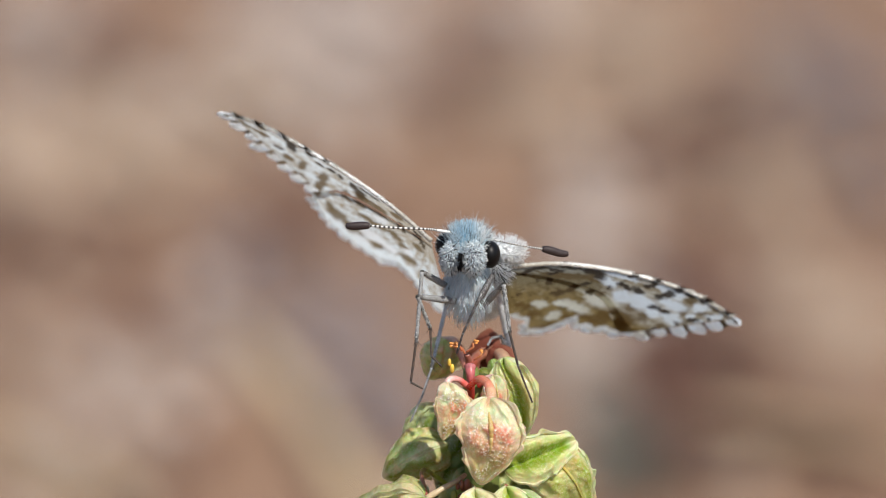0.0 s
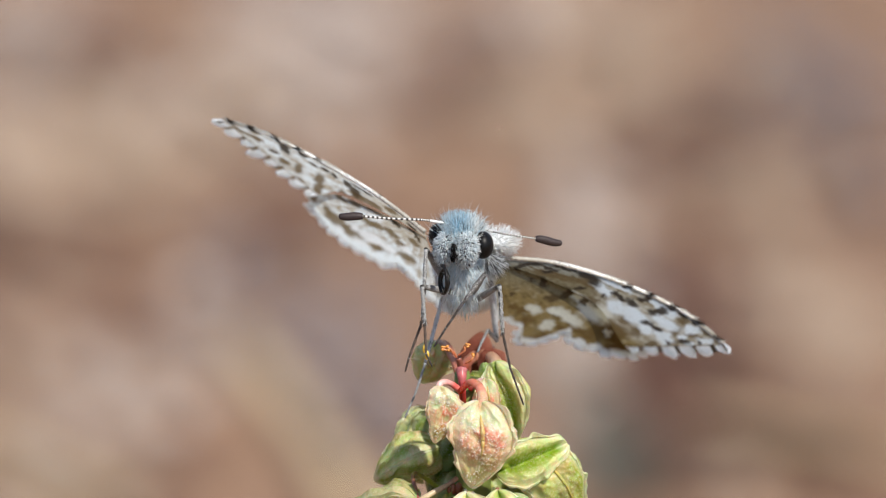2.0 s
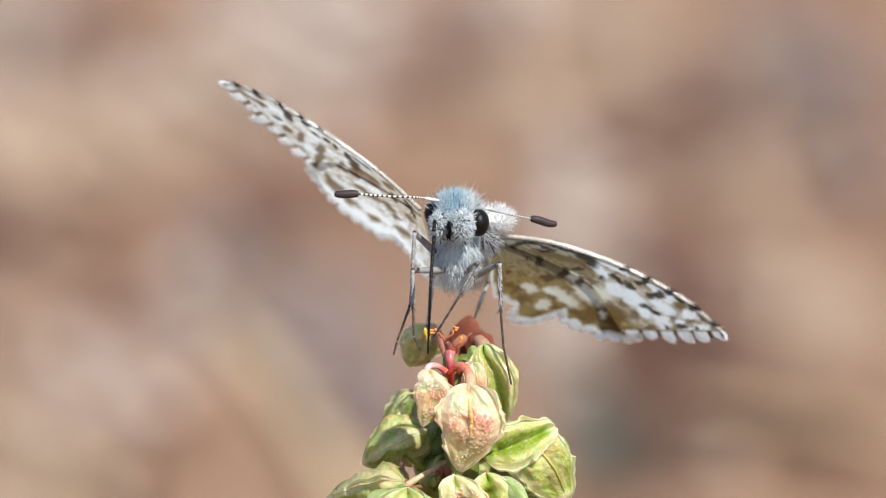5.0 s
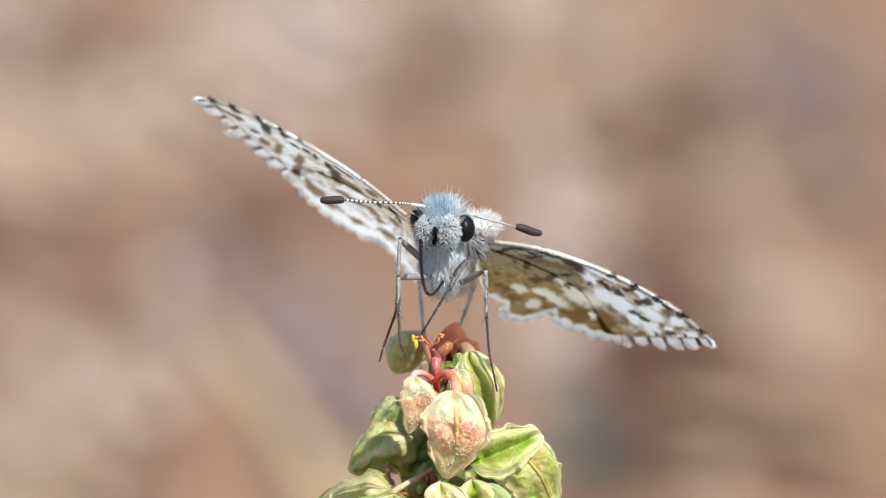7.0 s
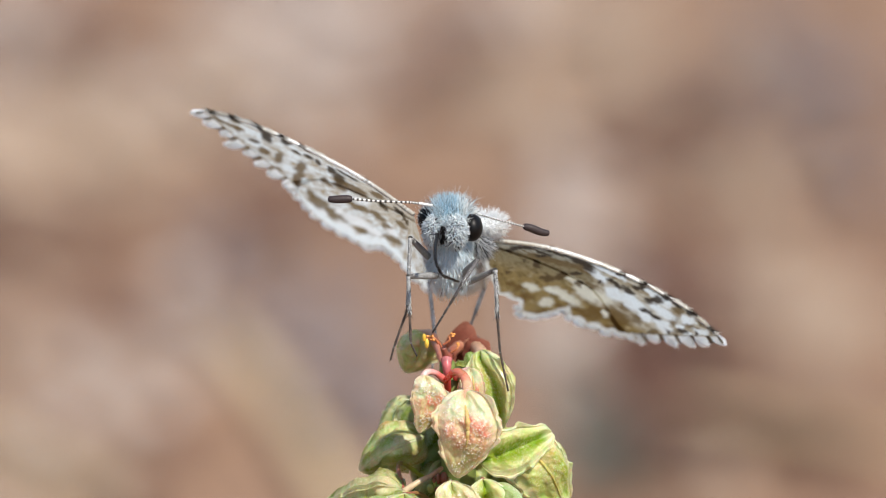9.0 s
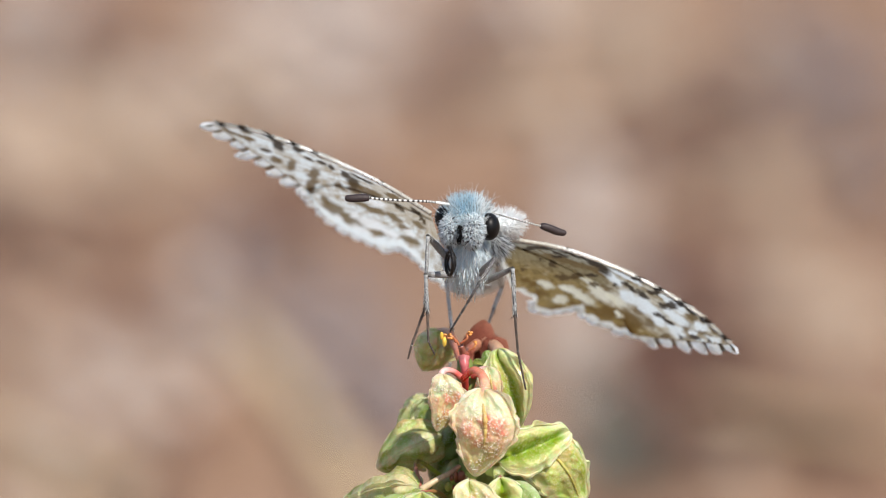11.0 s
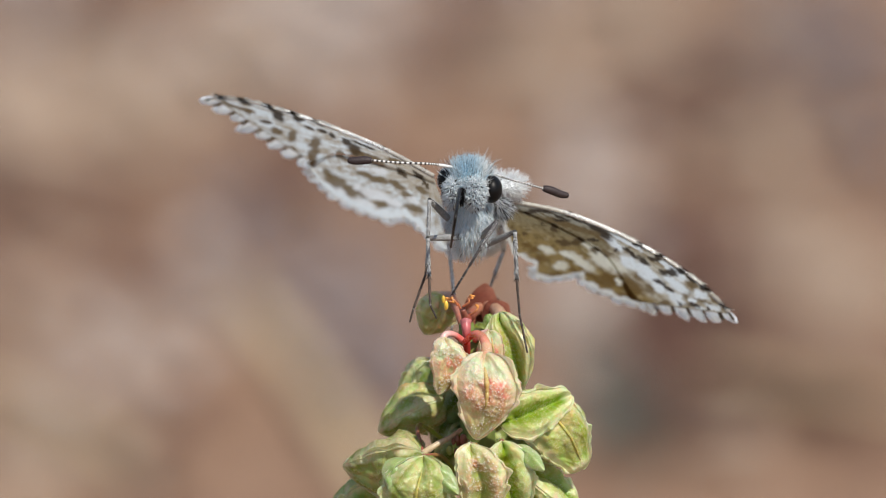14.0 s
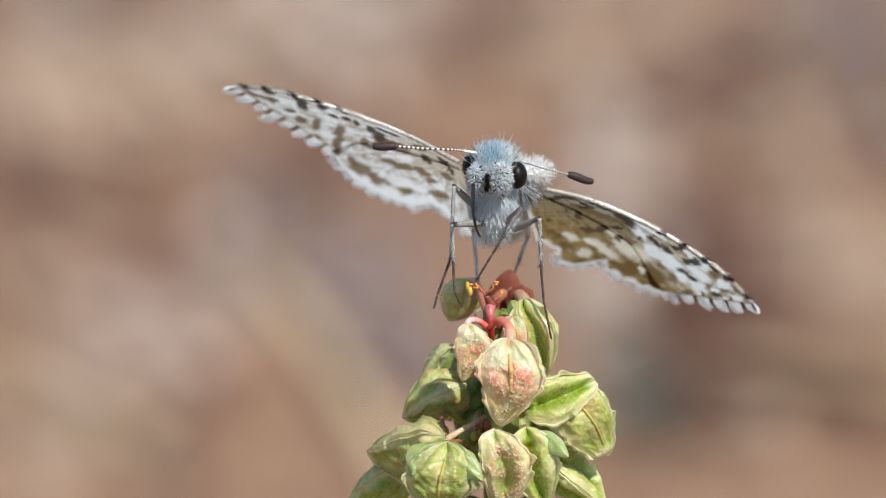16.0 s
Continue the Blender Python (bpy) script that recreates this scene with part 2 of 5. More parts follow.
def on_plant(x, y, d=0.0):
    return sheet(x, y, d) - PLANT_FOOT


def valve_width(w):
    """Outline of a shield-shaped valve, half width along its length: broad shoulders, drawn to a point."""
    return max(0.0, math.sin(math.pi * min(1, w ** 0.72))) ** 0.66 * (1 - 0.10 * w)


def grains(x, y, z, size):
    """Height of blunt grains of that size packed on a skin."""
    d = noise.voronoi(Vector((x, y, z)) / size)[0][0]
    return max(0.0, 1 - 1.5 * d)


def fruit(x, y, d, length, width, roll, lean=0.0, turn=0.0, pink=0.3, green=0.5, fat=0.58, seed=0, dark=0.0, hollow=0.0, fine=False, flare=0.0, grainy=0.6):
    """A fruit of three puffed shield-shaped valves that meet along pale ruffled margins. roll: turn in the sheet, lean:
    tip towards the viewer, turn: about its own length, flare: how far the papery tip spreads. Length and width in sheet units."""
    rs = random.Random(seed)
    L, W = length * U, width * U * 0.5
    nu, nw = (60, 84) if fine else (26, 34)
    shape, rib, beads = Shape(), Shape(), Shape()
    base = Matrix((RIGHT, AWAY, UPWARD)).transposed()
    m = base @ (Euler((0, radians(roll), 0)).to_matrix() @ Euler((radians(lean), 0, 0)).to_matrix()
                @ Euler((0, 0, radians(turn))).to_matrix())
    mid = on_plant(x, y, d)
    ph = rs.uniform(0, 50)
    bend = rs.uniform(-0.12, 0.12)
    paper = blend((0.84, 0.90, 0.70), (0.90, 0.80, 0.70), pink)
    for k in range(3):
        rk = Euler((0, 0, radians(120 * k))).to_matrix()
        verts, cols, tops = [], [], []
        skew = rs.uniform(-0.12, 0.12)
        for j in range(nw + 1):
            w = j / nw
            hw = valve_width(w) + flare * 0.5 * math.exp(-((w - 0.93) / 0.09) ** 2)
            for i in range(nu + 1):
                u = -1 + 2 * i / nu
                notch = 0.12 * math.exp(-(u / 0.3) ** 2) * (1 - smoothstep(0.0, 0.4, w))
                flange = smoothstep(0.70, 1.0, abs(u))
                # both margins that meet share one ruffle
                edge = (k + (0 if u < 0 else 1)) % 3
                ruf = noise.noise(Vector((w * 4.2 + ph, edge * 9.1, 2.0))) + 0.5 * noise.noise(Vector((w * 10 + ph, edge * 5.3, 7.0))) + 0.10 * noise.noise(Vector((w * 24 + ph, edge * 3.3, 9.0)))
                wav = noise.noise(Vector((u * 1.6 + ph, w * 2.8, k * 7.3)))
                wav2 = noise.noise(Vector((u * 2.4 + ph, w * 5.0, k * 3.1)))
                wav3 = noise.noise(Vector((u * 6 + ph, w * 14, k * 5.7)))
                wav4 = noise.noise(Vector((u * 14 + ph, w * 36, k * 2.7)))
                rad = 1 + 0.34 * flange * (0.30 + ruf)
                px = (u + skew * (1 - u * u)) * W * hw * rad
                pz = (0.5 - w - notch * 0.6) * L + 0.06 * L * ruf * flange
                puff = (1 - u ** 4) * 0.26 + 0.20 * wav + 0.15 * wav2 * (1 - flange) + 0.045 * wav3 * (1 - flange) + 0.015 * wav4
                out = W * hw * (fat * (1 - 0.16 * flange) * (rad if flange > 0.9 else 1) + puff * (1 - 0.8 * flange))
                out -= W * 0.07 * math.exp(-(u / 0.14) ** 2) * hw
                out -= hollow * W * hw * 0.62 * math.exp(-(u / 0.36) ** 2) * smoothstep(0.02, 0.2, w)
                gr = 0.0
                if fine and grainy:
                    gr = grains(px * 1000, pz * 1000, k * 3.0 + ph, 0.13) * smoothstep(-0.25, 0.25, wav2 + wav + 0.3 * grainy) * grainy * (1 - 0.5 * flange)
                    out += gr * 0.05 * MM
                    if gr > 0.42 * grainy and 0.05 < w < 0.95:
                        tops.append(len(verts))
                q = Vector((px, -out, pz))
                verts.append(mid + m @ (rk @ q) + m @ Vector((bend * L * math.sin(math.pi * w), 0, 0)))
                g = green * (0.35 + 0.6 * smoothstep(0.1, 0.55, abs(u)) * (1 - flange)) + 0.6 * green * (wav + 0.8 * wav2) + green * 0.3 * smoothstep(0.7, 1.0, w)
                if hollow:
                    g = green * (1.3 * math.exp(-(u / 0.42) ** 2) + 0.35 * wav2 + 0.15 * wav3 + 0.10)
                # dark, and the hollows of the puff, mix painted shade into the green
                c = blend(blend(CREAM, (0.74, 0.63, 0.46), smoothstep(0.3, 0.6, pink)), blend(GREEN, SHADE_GREEN, dark + 0.35 * max(0, -wav - 0.4 * wav2)), g)
                blush = pink * (0.62 + 1.5 * wav2 + 0.9 * wav + 0.9 * wav3) * (1.15 - 0.6 * w) + max(0.4, pink) * 0.8 * math.exp(-(w / 0.16) ** 2)
                c = blend(c, PINK, blush * smoothstep(0.0, 0.25, w + 0.1 * wav2))
                c = blend(c, (0.78, 0.84, 0.66), 0.8 * pink * math.exp(-((w - 0.12) / 0.13) ** 2) * smoothstep(0.12, 0.3, abs(u)))
                if pink > 0.5:
                    c = blend(c, (0.72, 0.82, 0.68), 0.85 * smoothstep(0.30, 0.20, w + 0.10 * wav2 - 0.10 * abs(u)) * smoothstep(0.0, 0.08, w))
                    c = blend(c, (0.44, 0.52, 0.14), 0.65 * smoothstep(0.45, 0.85, w + 0.2 * wav) * (0.8 + wav2))
                c = blend(c, paper, 0.85 * smoothstep(0.84, 0.97, w + 0.06 * wav2 + 0.08 * flare))
                c = blend(c, paper, (0.80 + 0.5 * wav3) * smoothstep(0.62, 0.9, abs(u) + 0.08 * wav2) * (1 - 0.5 * dark))
                c = blend(c, (0.30, 0.30, 0.10), 0.16 * max(0.0, wav3 + 0.7 * wav4) * (1 - flange))
                c = blend(c, (0.97, 0.93, 0.86), 0.72 * gr)
                cols.append(c)
        faces = []
        for j in range(nw):
            for i in range(nu):
                a = j * (nu + 1) + i
                faces.append((a, a + 1, a + nu + 2, a + nu + 1))
        shape.add(verts, faces, cols)
        if fine and grainy > 0.7:
            for i in rs.sample(tops, min(len(tops), int(420 * grainy))):
                beads.bead(verts[i], rs.uniform(0.014, 0.036) * MM, blend(cols[i], (0.96, 0.93, 0.88), 0.45))
        line = []
        for j in range(int(nw * 0.09), int(nw * (0.62 if pink > 0.5 else 0.85))):
            line.append(verts[j * (nu + 1) + nu // 2] + m @ (rk @ Vector((0, -0.03 * W, 0))))
        n = len(line) - 1
        rib.tube(line, [W * (0.015 + (0.06 if pink > 0.5 else 0.035) * math.sin(math.pi * (q / n) ** 0.8)) * (1 + 0.25 * noise.noise(Vector((q * 9.0 / n, k, ph)))) for q in range(n + 1)],
                 [blend(blend((0.80, 0.62, 0.30), GREEN, green * 0.5), PINK, pink * 0.15)] * (n + 1), 8)
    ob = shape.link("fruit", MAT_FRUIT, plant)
    if beads.v:
        tagged(beads.link("papillae", MAT_BEAD, ob, "glistening pale grains"), kind="stuff")
    if hollow < 0.3 and dark < 0.3:
        rib.link("midrib", MAT_FRUIT, ob)
    return mid + m @ Vector((0, 0, 0.5 * L))


RED = (0.72, 0.035, 0.02)
ROSE = (0.86, 0.54, 0.48)
RUST = (0.36, 0.12, 0.08)


def stalk(pts, r0, r1, name="flower_stalk", mat=None, t0=RED, t1=ROSE):
    s = Shape()
    path = smooth_path(pts, 22)
    s.tube(path, [(r0 + (r1 - r0) * i / 22) * (1 + 0.12 * noise.noise(path[i] * 2500)) for i in range(23)],
           [blend(t0, t1, i / 17 + 0.3 * noise.noise(path[i] * 4000)) for i in range(23)], 12)
    return s.link(name, mat or MAT_STALK, plant)


def sepal(x, y, d, length, width, roll, lean, tint, rim, mat=None):
    """A small cupped leaf that hangs over a fruit, with two skins."""
    nu, nw = 10, 14
    m = Matrix((RIGHT, AWAY, UPWARD)).transposed() @ Euler((0, radians(roll), 0)).to_matrix() @ Euler((radians(lean), 0, 0)).to_matrix()
    mid = on_plant(x, y, d)
    verts, cols, faces = [], [], []
    for skin in (0, 1):
        for j in range(nw + 1):
            w = j / nw
            hw = width * 0.5 * U * math.sin(math.pi * (0.06 + 0.92 * w) ** 0.85) ** 0.8
            for i in range(nu + 1):
                u = -1 + 2 * i / nu
                ruf = noise.noise(Vector((u * 2 + x, w * 4, y)))
                back = (0.35 * u * u + 0.25 * (w - 0.4) ** 2 + 0.14 * ruf) * width * 0.5 * U + skin * 0.05 * MM * (1 - u * u)
                verts.append(mid + m @ Vector((u * hw * (1 + 0.12 * ruf), back, (0.5 - w) * length * U)))
                cols.append(blend(blend(tint, rim, 0.35 + 0.5 * ruf), rim, smoothstep(0.6, 0.95, abs(u)) + smoothstep(0.85, 1.0, w)))
        o = skin * (nu + 1) * (nw + 1)
        faces += [(o + j * (nu + 1) + i, o + j * (nu + 1) + i + 1, o + (j + 1) * (nu + 1) + i + 1, o + (j + 1) * (nu + 1) + i) for j in range(nw) for i in range(nu)]
    s = Shape()
    s.add(verts, faces, cols)
    return s.link("sepal", mat or MAT_FRUIT, plant)


DROPS = []


def make_plant():
    axis_top = on_plant(822, 640, 2.0)
    low = on_plant(842, 900, 5.0)
    foot = Vector((0, 0, 0))
    s = Shape()
    path = smooth_path([foot, Vector((0.004, 0.006, 0.10)), Vector((low.x * 0.6, low.y * 0.7, 0.22)), low, on_plant(835, 790, 4.5), on_plant(826, 710, 3.4), axis_top], 40)
    s.tube(path, [(1.5 - 1.1 * i / 40) * MM for i in range(41)], GREEN, 12)
    s.link("stem", MAT_STEM, plant)
    # x, y, d, length, width, roll, lean, turn, pink, green
    near = [(846, 764, -0.9, 158, 112, 5, 10, 4, 0.84, 0.12, 0.58, 0),
            (778, 713, -0.2, 104, 66, 6, 6, 20, 1.15, 0.10, 0.58, 0.5),
            (899, 688, 1.9, 150, 70, -15, 10, -22, 0.20, 0.75, 0.58, 0.55),
            (763, 622, 6.5, 80, 78, 20, 14, 20, 0.36, 0.28, 0.58, 0),
            (725, 800, 4.8, 136, 92, 62, 10, 58, 0.25, 0.95, 0.58, 0),
            (735, 748, 8.0, 112, 88, 40, 0, 10, 0.05, 1.0, 0.58, 0)]
    side = [(674, 879, 1.6, 154, 116, 80, 20, 34, 0.22, 0.95, 0.58, 0),
            (742, 936, 0.2, 140, 126, 4, 20, 0, 0.08, 0.85, 0.58, 0),
            (832, 925, 0.0, 160, 92, -2, 20, 10, 0.42, 0.5, 0.58, 0.7),
            (902, 915, 0.6, 155, 88, -14, 20, 8, 0.04, 0.85, 0.58, 0.9),
            (944, 790, 1.2, 142, 86, -112, 14, 0, 0.05, 0.95, 0.58, 1.0),
            (984, 838, 2.6, 150, 112, -34, 16, 14, 0.18, 0.8, 0.58, 0),
            (624, 952, 5.0, 130, 90, 60, 10, 30, 0.05, 1.0, 0.58, 0),
            (975, 947, 4.0, 135, 84, -50, 10, 55, 0.05, 0.95, 0.58, 0.6)]
    # filler fruits behind the front ones, painted dark for the shade in the gaps
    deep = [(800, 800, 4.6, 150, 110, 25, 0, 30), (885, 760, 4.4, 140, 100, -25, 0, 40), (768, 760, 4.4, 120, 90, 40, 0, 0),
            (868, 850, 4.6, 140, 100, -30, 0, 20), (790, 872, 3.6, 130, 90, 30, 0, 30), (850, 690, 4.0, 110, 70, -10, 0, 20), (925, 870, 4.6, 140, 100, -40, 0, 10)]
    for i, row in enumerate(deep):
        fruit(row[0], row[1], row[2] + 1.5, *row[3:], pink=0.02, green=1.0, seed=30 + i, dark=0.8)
    k = 0
    for row in near + side:
        # four left fruits get darker green, partly for the shade on that side
        top = fruit(*row[:11], seed=k, hollow=row[11], dark={4: 0.3, 5: 0.3, 6: 0.42, 7: 0.28}.get(k, 0.0), fine=True, flare={10: 0.35, 11: 0.3}.get(k, 0.0), grainy={0: 1.0, 1: 0.8, 3: 0.0, 8: 1.0}.get(k, 0.5))
        k += 1
        x, y, d = row[:3]
        if k > 6:
            cx = 835 + (x - 835) * 0.2
            stalk([on_plant(cx, y - 20, 4.6), on_plant((cx + x) / 2, y - 62, d + 1.2), top], 0.13 * MM, 0.10 * MM, "fruit_stalk", t0=GREEN, t1=RUST)
    # lower whorls of the spike
    for ring in range(5):
        n = 7
        for q in range(n):
            a = 2 * math.pi * (q + 0.37 * ring) / n
            r = 118 + 10 * ring
            x = 845 + r * math.sin(a)
            d = 6.0 + ring * 1.6 - 0.029 * r * math.cos(a)
            y = 1050 + 125 * ring + rnd(-20, 20)
            fruit(x, y, d, rnd(125, 150), rnd(85, 115), -50 * math.sin(a), 15 * math.cos(a), rnd(0, 120), rnd(0, 0.4), rnd(0.5, 0.95), seed=50 + ring * 10 + q)
            stalk([on_plant(845, y - 40, 6 + ring * 1.6), on_plant((845 + x) / 2, y - 80, (6 + ring * 1.6 + d) / 2), on_plant(x - 18 * math.sin(a), y - 55, d)], 0.13 * MM, 0.1 * MM, "fruit_stalk", t0=GREEN, t1=RUST)
    # red stalks round the growing tip
    stalk([on_plant(822, 700, 2.2), on_plant(822, 672, 1.2), on_plant(822, 652, 1.2), on_plant(821, 634, 1.8)], 0.20 * MM, 0.24 * MM, t0=RED, t1=(0.52, 0.13, 0.13))
    stalk([on_plant(818, 672, 0.6), on_plant(836, 656, 0.1), on_plant(852, 664, -0.5), on_plant(858, 684, -1.1), on_plant(855, 706, -1.2), on_plant(852, 722, -0.9)], 0.15 * MM, 0.38 * MM, mat=MAT_FRUIT, t1=(0.80, 0.60, 0.50))
    stalk([on_plant(822, 674, 0.8), on_plant(802, 658, 0.5), on_plant(785, 657, 0.2), on_plant(777, 674, 0.0)], 0.15 * MM, 0.18 * MM)
    fruit(870, 690, 0.9, 84, 46, -12, 4, 20, 0.95, 0.08, seed=91)
    stalk([on_plant(836, 668, 1.6), on_plant(848, 656, 1.3), on_plant(862, 654, 1.1)], 0.15 * MM, 0.18 * MM)
    stalk([on_plant(820, 640, 3.0), on_plant(832, 620, 5.6), on_plant(852, 608, 7.0), on_plant(874, 613, 5.6), on_plant(886, 634, 3.4), on_plant(892, 660, 2.4)], 0.26 * MM, 0.40 * MM, t0=(0.40, 0.08, 0.05), t1=(0.66, 0.42, 0.27))
    stalk([on_plant(825, 645, 4.4), on_plant(836, 606, 8.0), on_plant(855, 594, 9.6), on_plant(876, 600, 10.0)], 0.30 * MM, 0.22 * MM, t0=RUST, t1=RUST)
    stalk([on_plant(818, 645, 3.2), on_plant(806, 612, 5.0), on_plant(792, 590, 6.4), on_plant(770, 590, 7.6)], 0.22 * MM, 0.26 * MM, t0=(0.56, 0.16, 0.10), t1=(0.62, 0.34, 0.24))
    stalk([on_plant(820, 650, 2.0), on_plant(820, 630, 2.2), on_plant(815, 612, 1.8)], 0.28 * MM, 0.16 * MM, t0=RED, t1=RUST)
    stalk([on_plant(823, 662, 0.9), on_plant(822, 650, 0.9), on_plant(821, 640, 1.0), on_plant(821, 633, 1.1)], 0.16 * MM, 0.33 * MM, t0=(0.60, 0.08, 0.08), t1=(0.56, 0.18, 0.18))
    # withered rust-brown hoods behind the growing tip
    for row in ((846, 612, 6.6, 64, 92, -76, -20), (876, 622, 5.4, 60, 54, -34, -16)):
        sepal(*row, (0.21, 0.05, 0.03), (0.30, 0.11, 0.07), MAT_WITHERED)
    sepal(868, 645, 3.6, 52, 30, -20, -10, (0.22, 0.40, 0.08), (0.34, 0.50, 0.16))
    # buff stalk between the lower fruits
    stalk([on_plant(812, 826, 1.6), on_plant(796, 838, 0.9), on_plant(772, 850, 0.4), on_plant(744, 868, 0.2)], 0.12 * MM, 0.17 * MM, "fruit_stalk", t0=(0.55, 0.24, 0.14), t1=(0.66, 0.50, 0.30))
    for row in ((700, 903, -1.2, 62, 58, 30, -16), (781, 912, -1.2, 78, 42, -44, -16), (934, 876, -0.5, 68, 34, -50, -16)):
        sepal(*row, (0.32, 0.50, 0.16), (0.52, 0.66, 0.36))
    drop = Shape()
    drop.ball((-0.08 * MM, 0, 0.16 * MM), (0.10 * MM, 0.09 * MM, 0.22 * MM), (0.86, 0.74, 0.34), 10, 14)
    drop.ball((0.06 * MM, -0.05 * MM, -0.16 * MM), (0.12 * MM, 0.11 * MM, 0.26 * MM), (0.84, 0.56, 0.06), 10, 14)
    DROPS.append(drop.link("anther", MAT_GOLD, plant, "golden withered anther"))
    # withered brown flower remains between the lower fruits
    for x, y, d, r, tint in ((808, 842, 0.8, 0.22, RUST), (818, 850, 0.9, 0.18, (0.5, 0.26, 0.14)), (800, 858, 0.9, 0.2, (0.42, 0.46, 0.14)), (812, 866, 0.7, 0.2, RUST)):
        bud = Shape()
        for q in range(4):
            bud.ball(on_plant(x + rnd(-8, 8), y + rnd(-8, 8), d + rnd(-0.1, 0.1)), (r * MM * rnd(0.6, 1.1), r * MM, r * MM * rnd(0.8, 1.6)), tint, 8, 12)
        bud.link("withered_bud", MAT_FRUIT, plant)
    for pts in ([(812, 612, 1.2), (806, 602, 1.0), (794, 599, 0.8), (786, 596, 0.8)], [(806, 606, 1.0), (802, 598, 0.8), (796, 594, 0.8)],
                [(815, 608, 1.6), (826, 600, 1.4), (826, 592, 1.4), (832, 590, 1.4)], [(828, 622, 1.4), (838, 616, 1.2), (842, 610, 1.2)]):
        stalk([on_plant(*p) for p in pts], 0.05 * MM, 0.07 * MM, "stamen", None, (0.60, 0.16, 0.08), (0.66, 0.27, 0.10))
        a = Shape()
        for _ in range(3):
            a.ball(on_plant(*pts[-1]) + Vector((rnd(-1, 1), rnd(-1, 1), rnd(-1, 1))) * 0.12 * MM, (rnd(0.06, 0.12) * MM, rnd(0.06, 0.1) * MM, rnd(0.05, 0.09) * MM), (0.86, 0.58, 0.10), 8, 10)
        a.link("anther", MAT_ANTHER, plant, "golden anther")


make_plant()


# ---- litter on the ground ----
def litter_material(name, stops, rough=0.85):
    m, nt, nodes, p = material(name)
    geo = nodes.new("ShaderNodeNewGeometry")
    r = ramp(nt, geo.outputs["Random Per Island"], stops)
    n = noise_tex(nt, 350, 4.0)
    g = ramp(nt, n.outputs["Fac"], [(0.25, (0.75, 0.75, 0.75)), (0.75, (1.2, 1.2, 1.2))])
    nt.links.new(mix(nt, 1.0, r.outputs[0], g.outputs[0], "MULTIPLY"), p.inputs["Base Color"])
    p.inputs["Roughness"].default_value = rough
    bump(nt, n.outputs["Fac"], 0.5, 0.001, p)
    return m


MAT_PALE = litter_material("pale_grit", [(0.0, (0.40, 0.31, 0.26)), (0.5, (0.50, 0.40, 0.34)), (1.0, (0.60, 0.50, 0.43))])
MAT_TAN = litter_material("tan_grit", [(0.0, (0.38, 0.27, 0.195)), (0.5, (0.47, 0.345, 0.25)), (1.0, (0.55, 0.42, 0.31))])
MAT_MAUVE = litter_material("grey_grit", [(0.0, (0.18, 0.135, 0.125)), (0.5, (0.245, 0.19, 0.175)), (1.0, (0.31, 0.245, 0.225))])
MAT_RUST = litter_material("dead_leaf_bits", [(0.0, (0.12, 0.058, 0.04)), (0.5, (0.18, 0.095, 0.066)), (1.0, (0.24, 0.135, 0.095))])
MAT_BARK = litter_material("dark_bark_bits", [(0.0, (0.06, 0.027, 0.018)), (0.5, (0.105, 0.047, 0.032)), (1.0, (0.16, 0.075, 0.05))])
MAT_STRAW = litter_material("straw", [(0.0, (0.52, 0.385, 0.225)), (0.5, (0.56, 0.42, 0.25)), (1.0, (0.60, 0.45, 0.28))], 0.7)
MAT_MOSS = litter_material("grey_green_litter", [(0.0, (0.12, 0.12, 0.095)), (0.5, (0.17, 0.165, 0.13)), (1.0, (0.22, 0.21, 0.165))])


def pebble(sh, x, y, z, r, rs, flat=0.6):
    k = Vector((rs.uniform(0, 90), rs.uniform(0, 90), 0))
    a0 = rs.uniform(0, 6.28)
    stretch = rs.uniform(1.0, 1.6)
    verts, faces = [Vector((x, y, z + r * flat))], []
    for i, (th, up) in enumerate(((0.6, 0.75), (1.0, 0.2), (0.8, -0.45))):
        for j in range(7):
            a = a0 + 6.2832 * j / 7
            q = r * th * (1 + 0.3 * noise.noise(k + Vector((math.cos(a), math.sin(a), up)) * 1.3))
            px, py = math.cos(a) * q * stretch, math.sin(a) * q
            verts.append(Vector((x + px * math.cos(a0) - py * math.sin(a0), y + px * math.sin(a0) + py * math.cos(a0), z + r * flat * up)))
    for j in range(7):
        faces.append((0, 1 + j, 1 + (j + 1) % 7))
    for ring in range(2):
        for j in range(7):
            b = 1 + ring * 7
            faces.append((b + j, b + 7 + j, b + 7 + (j + 1) % 7, b + (j + 1) % 7))
    sh.add(verts, faces, (0.5, 0.5, 0.5))


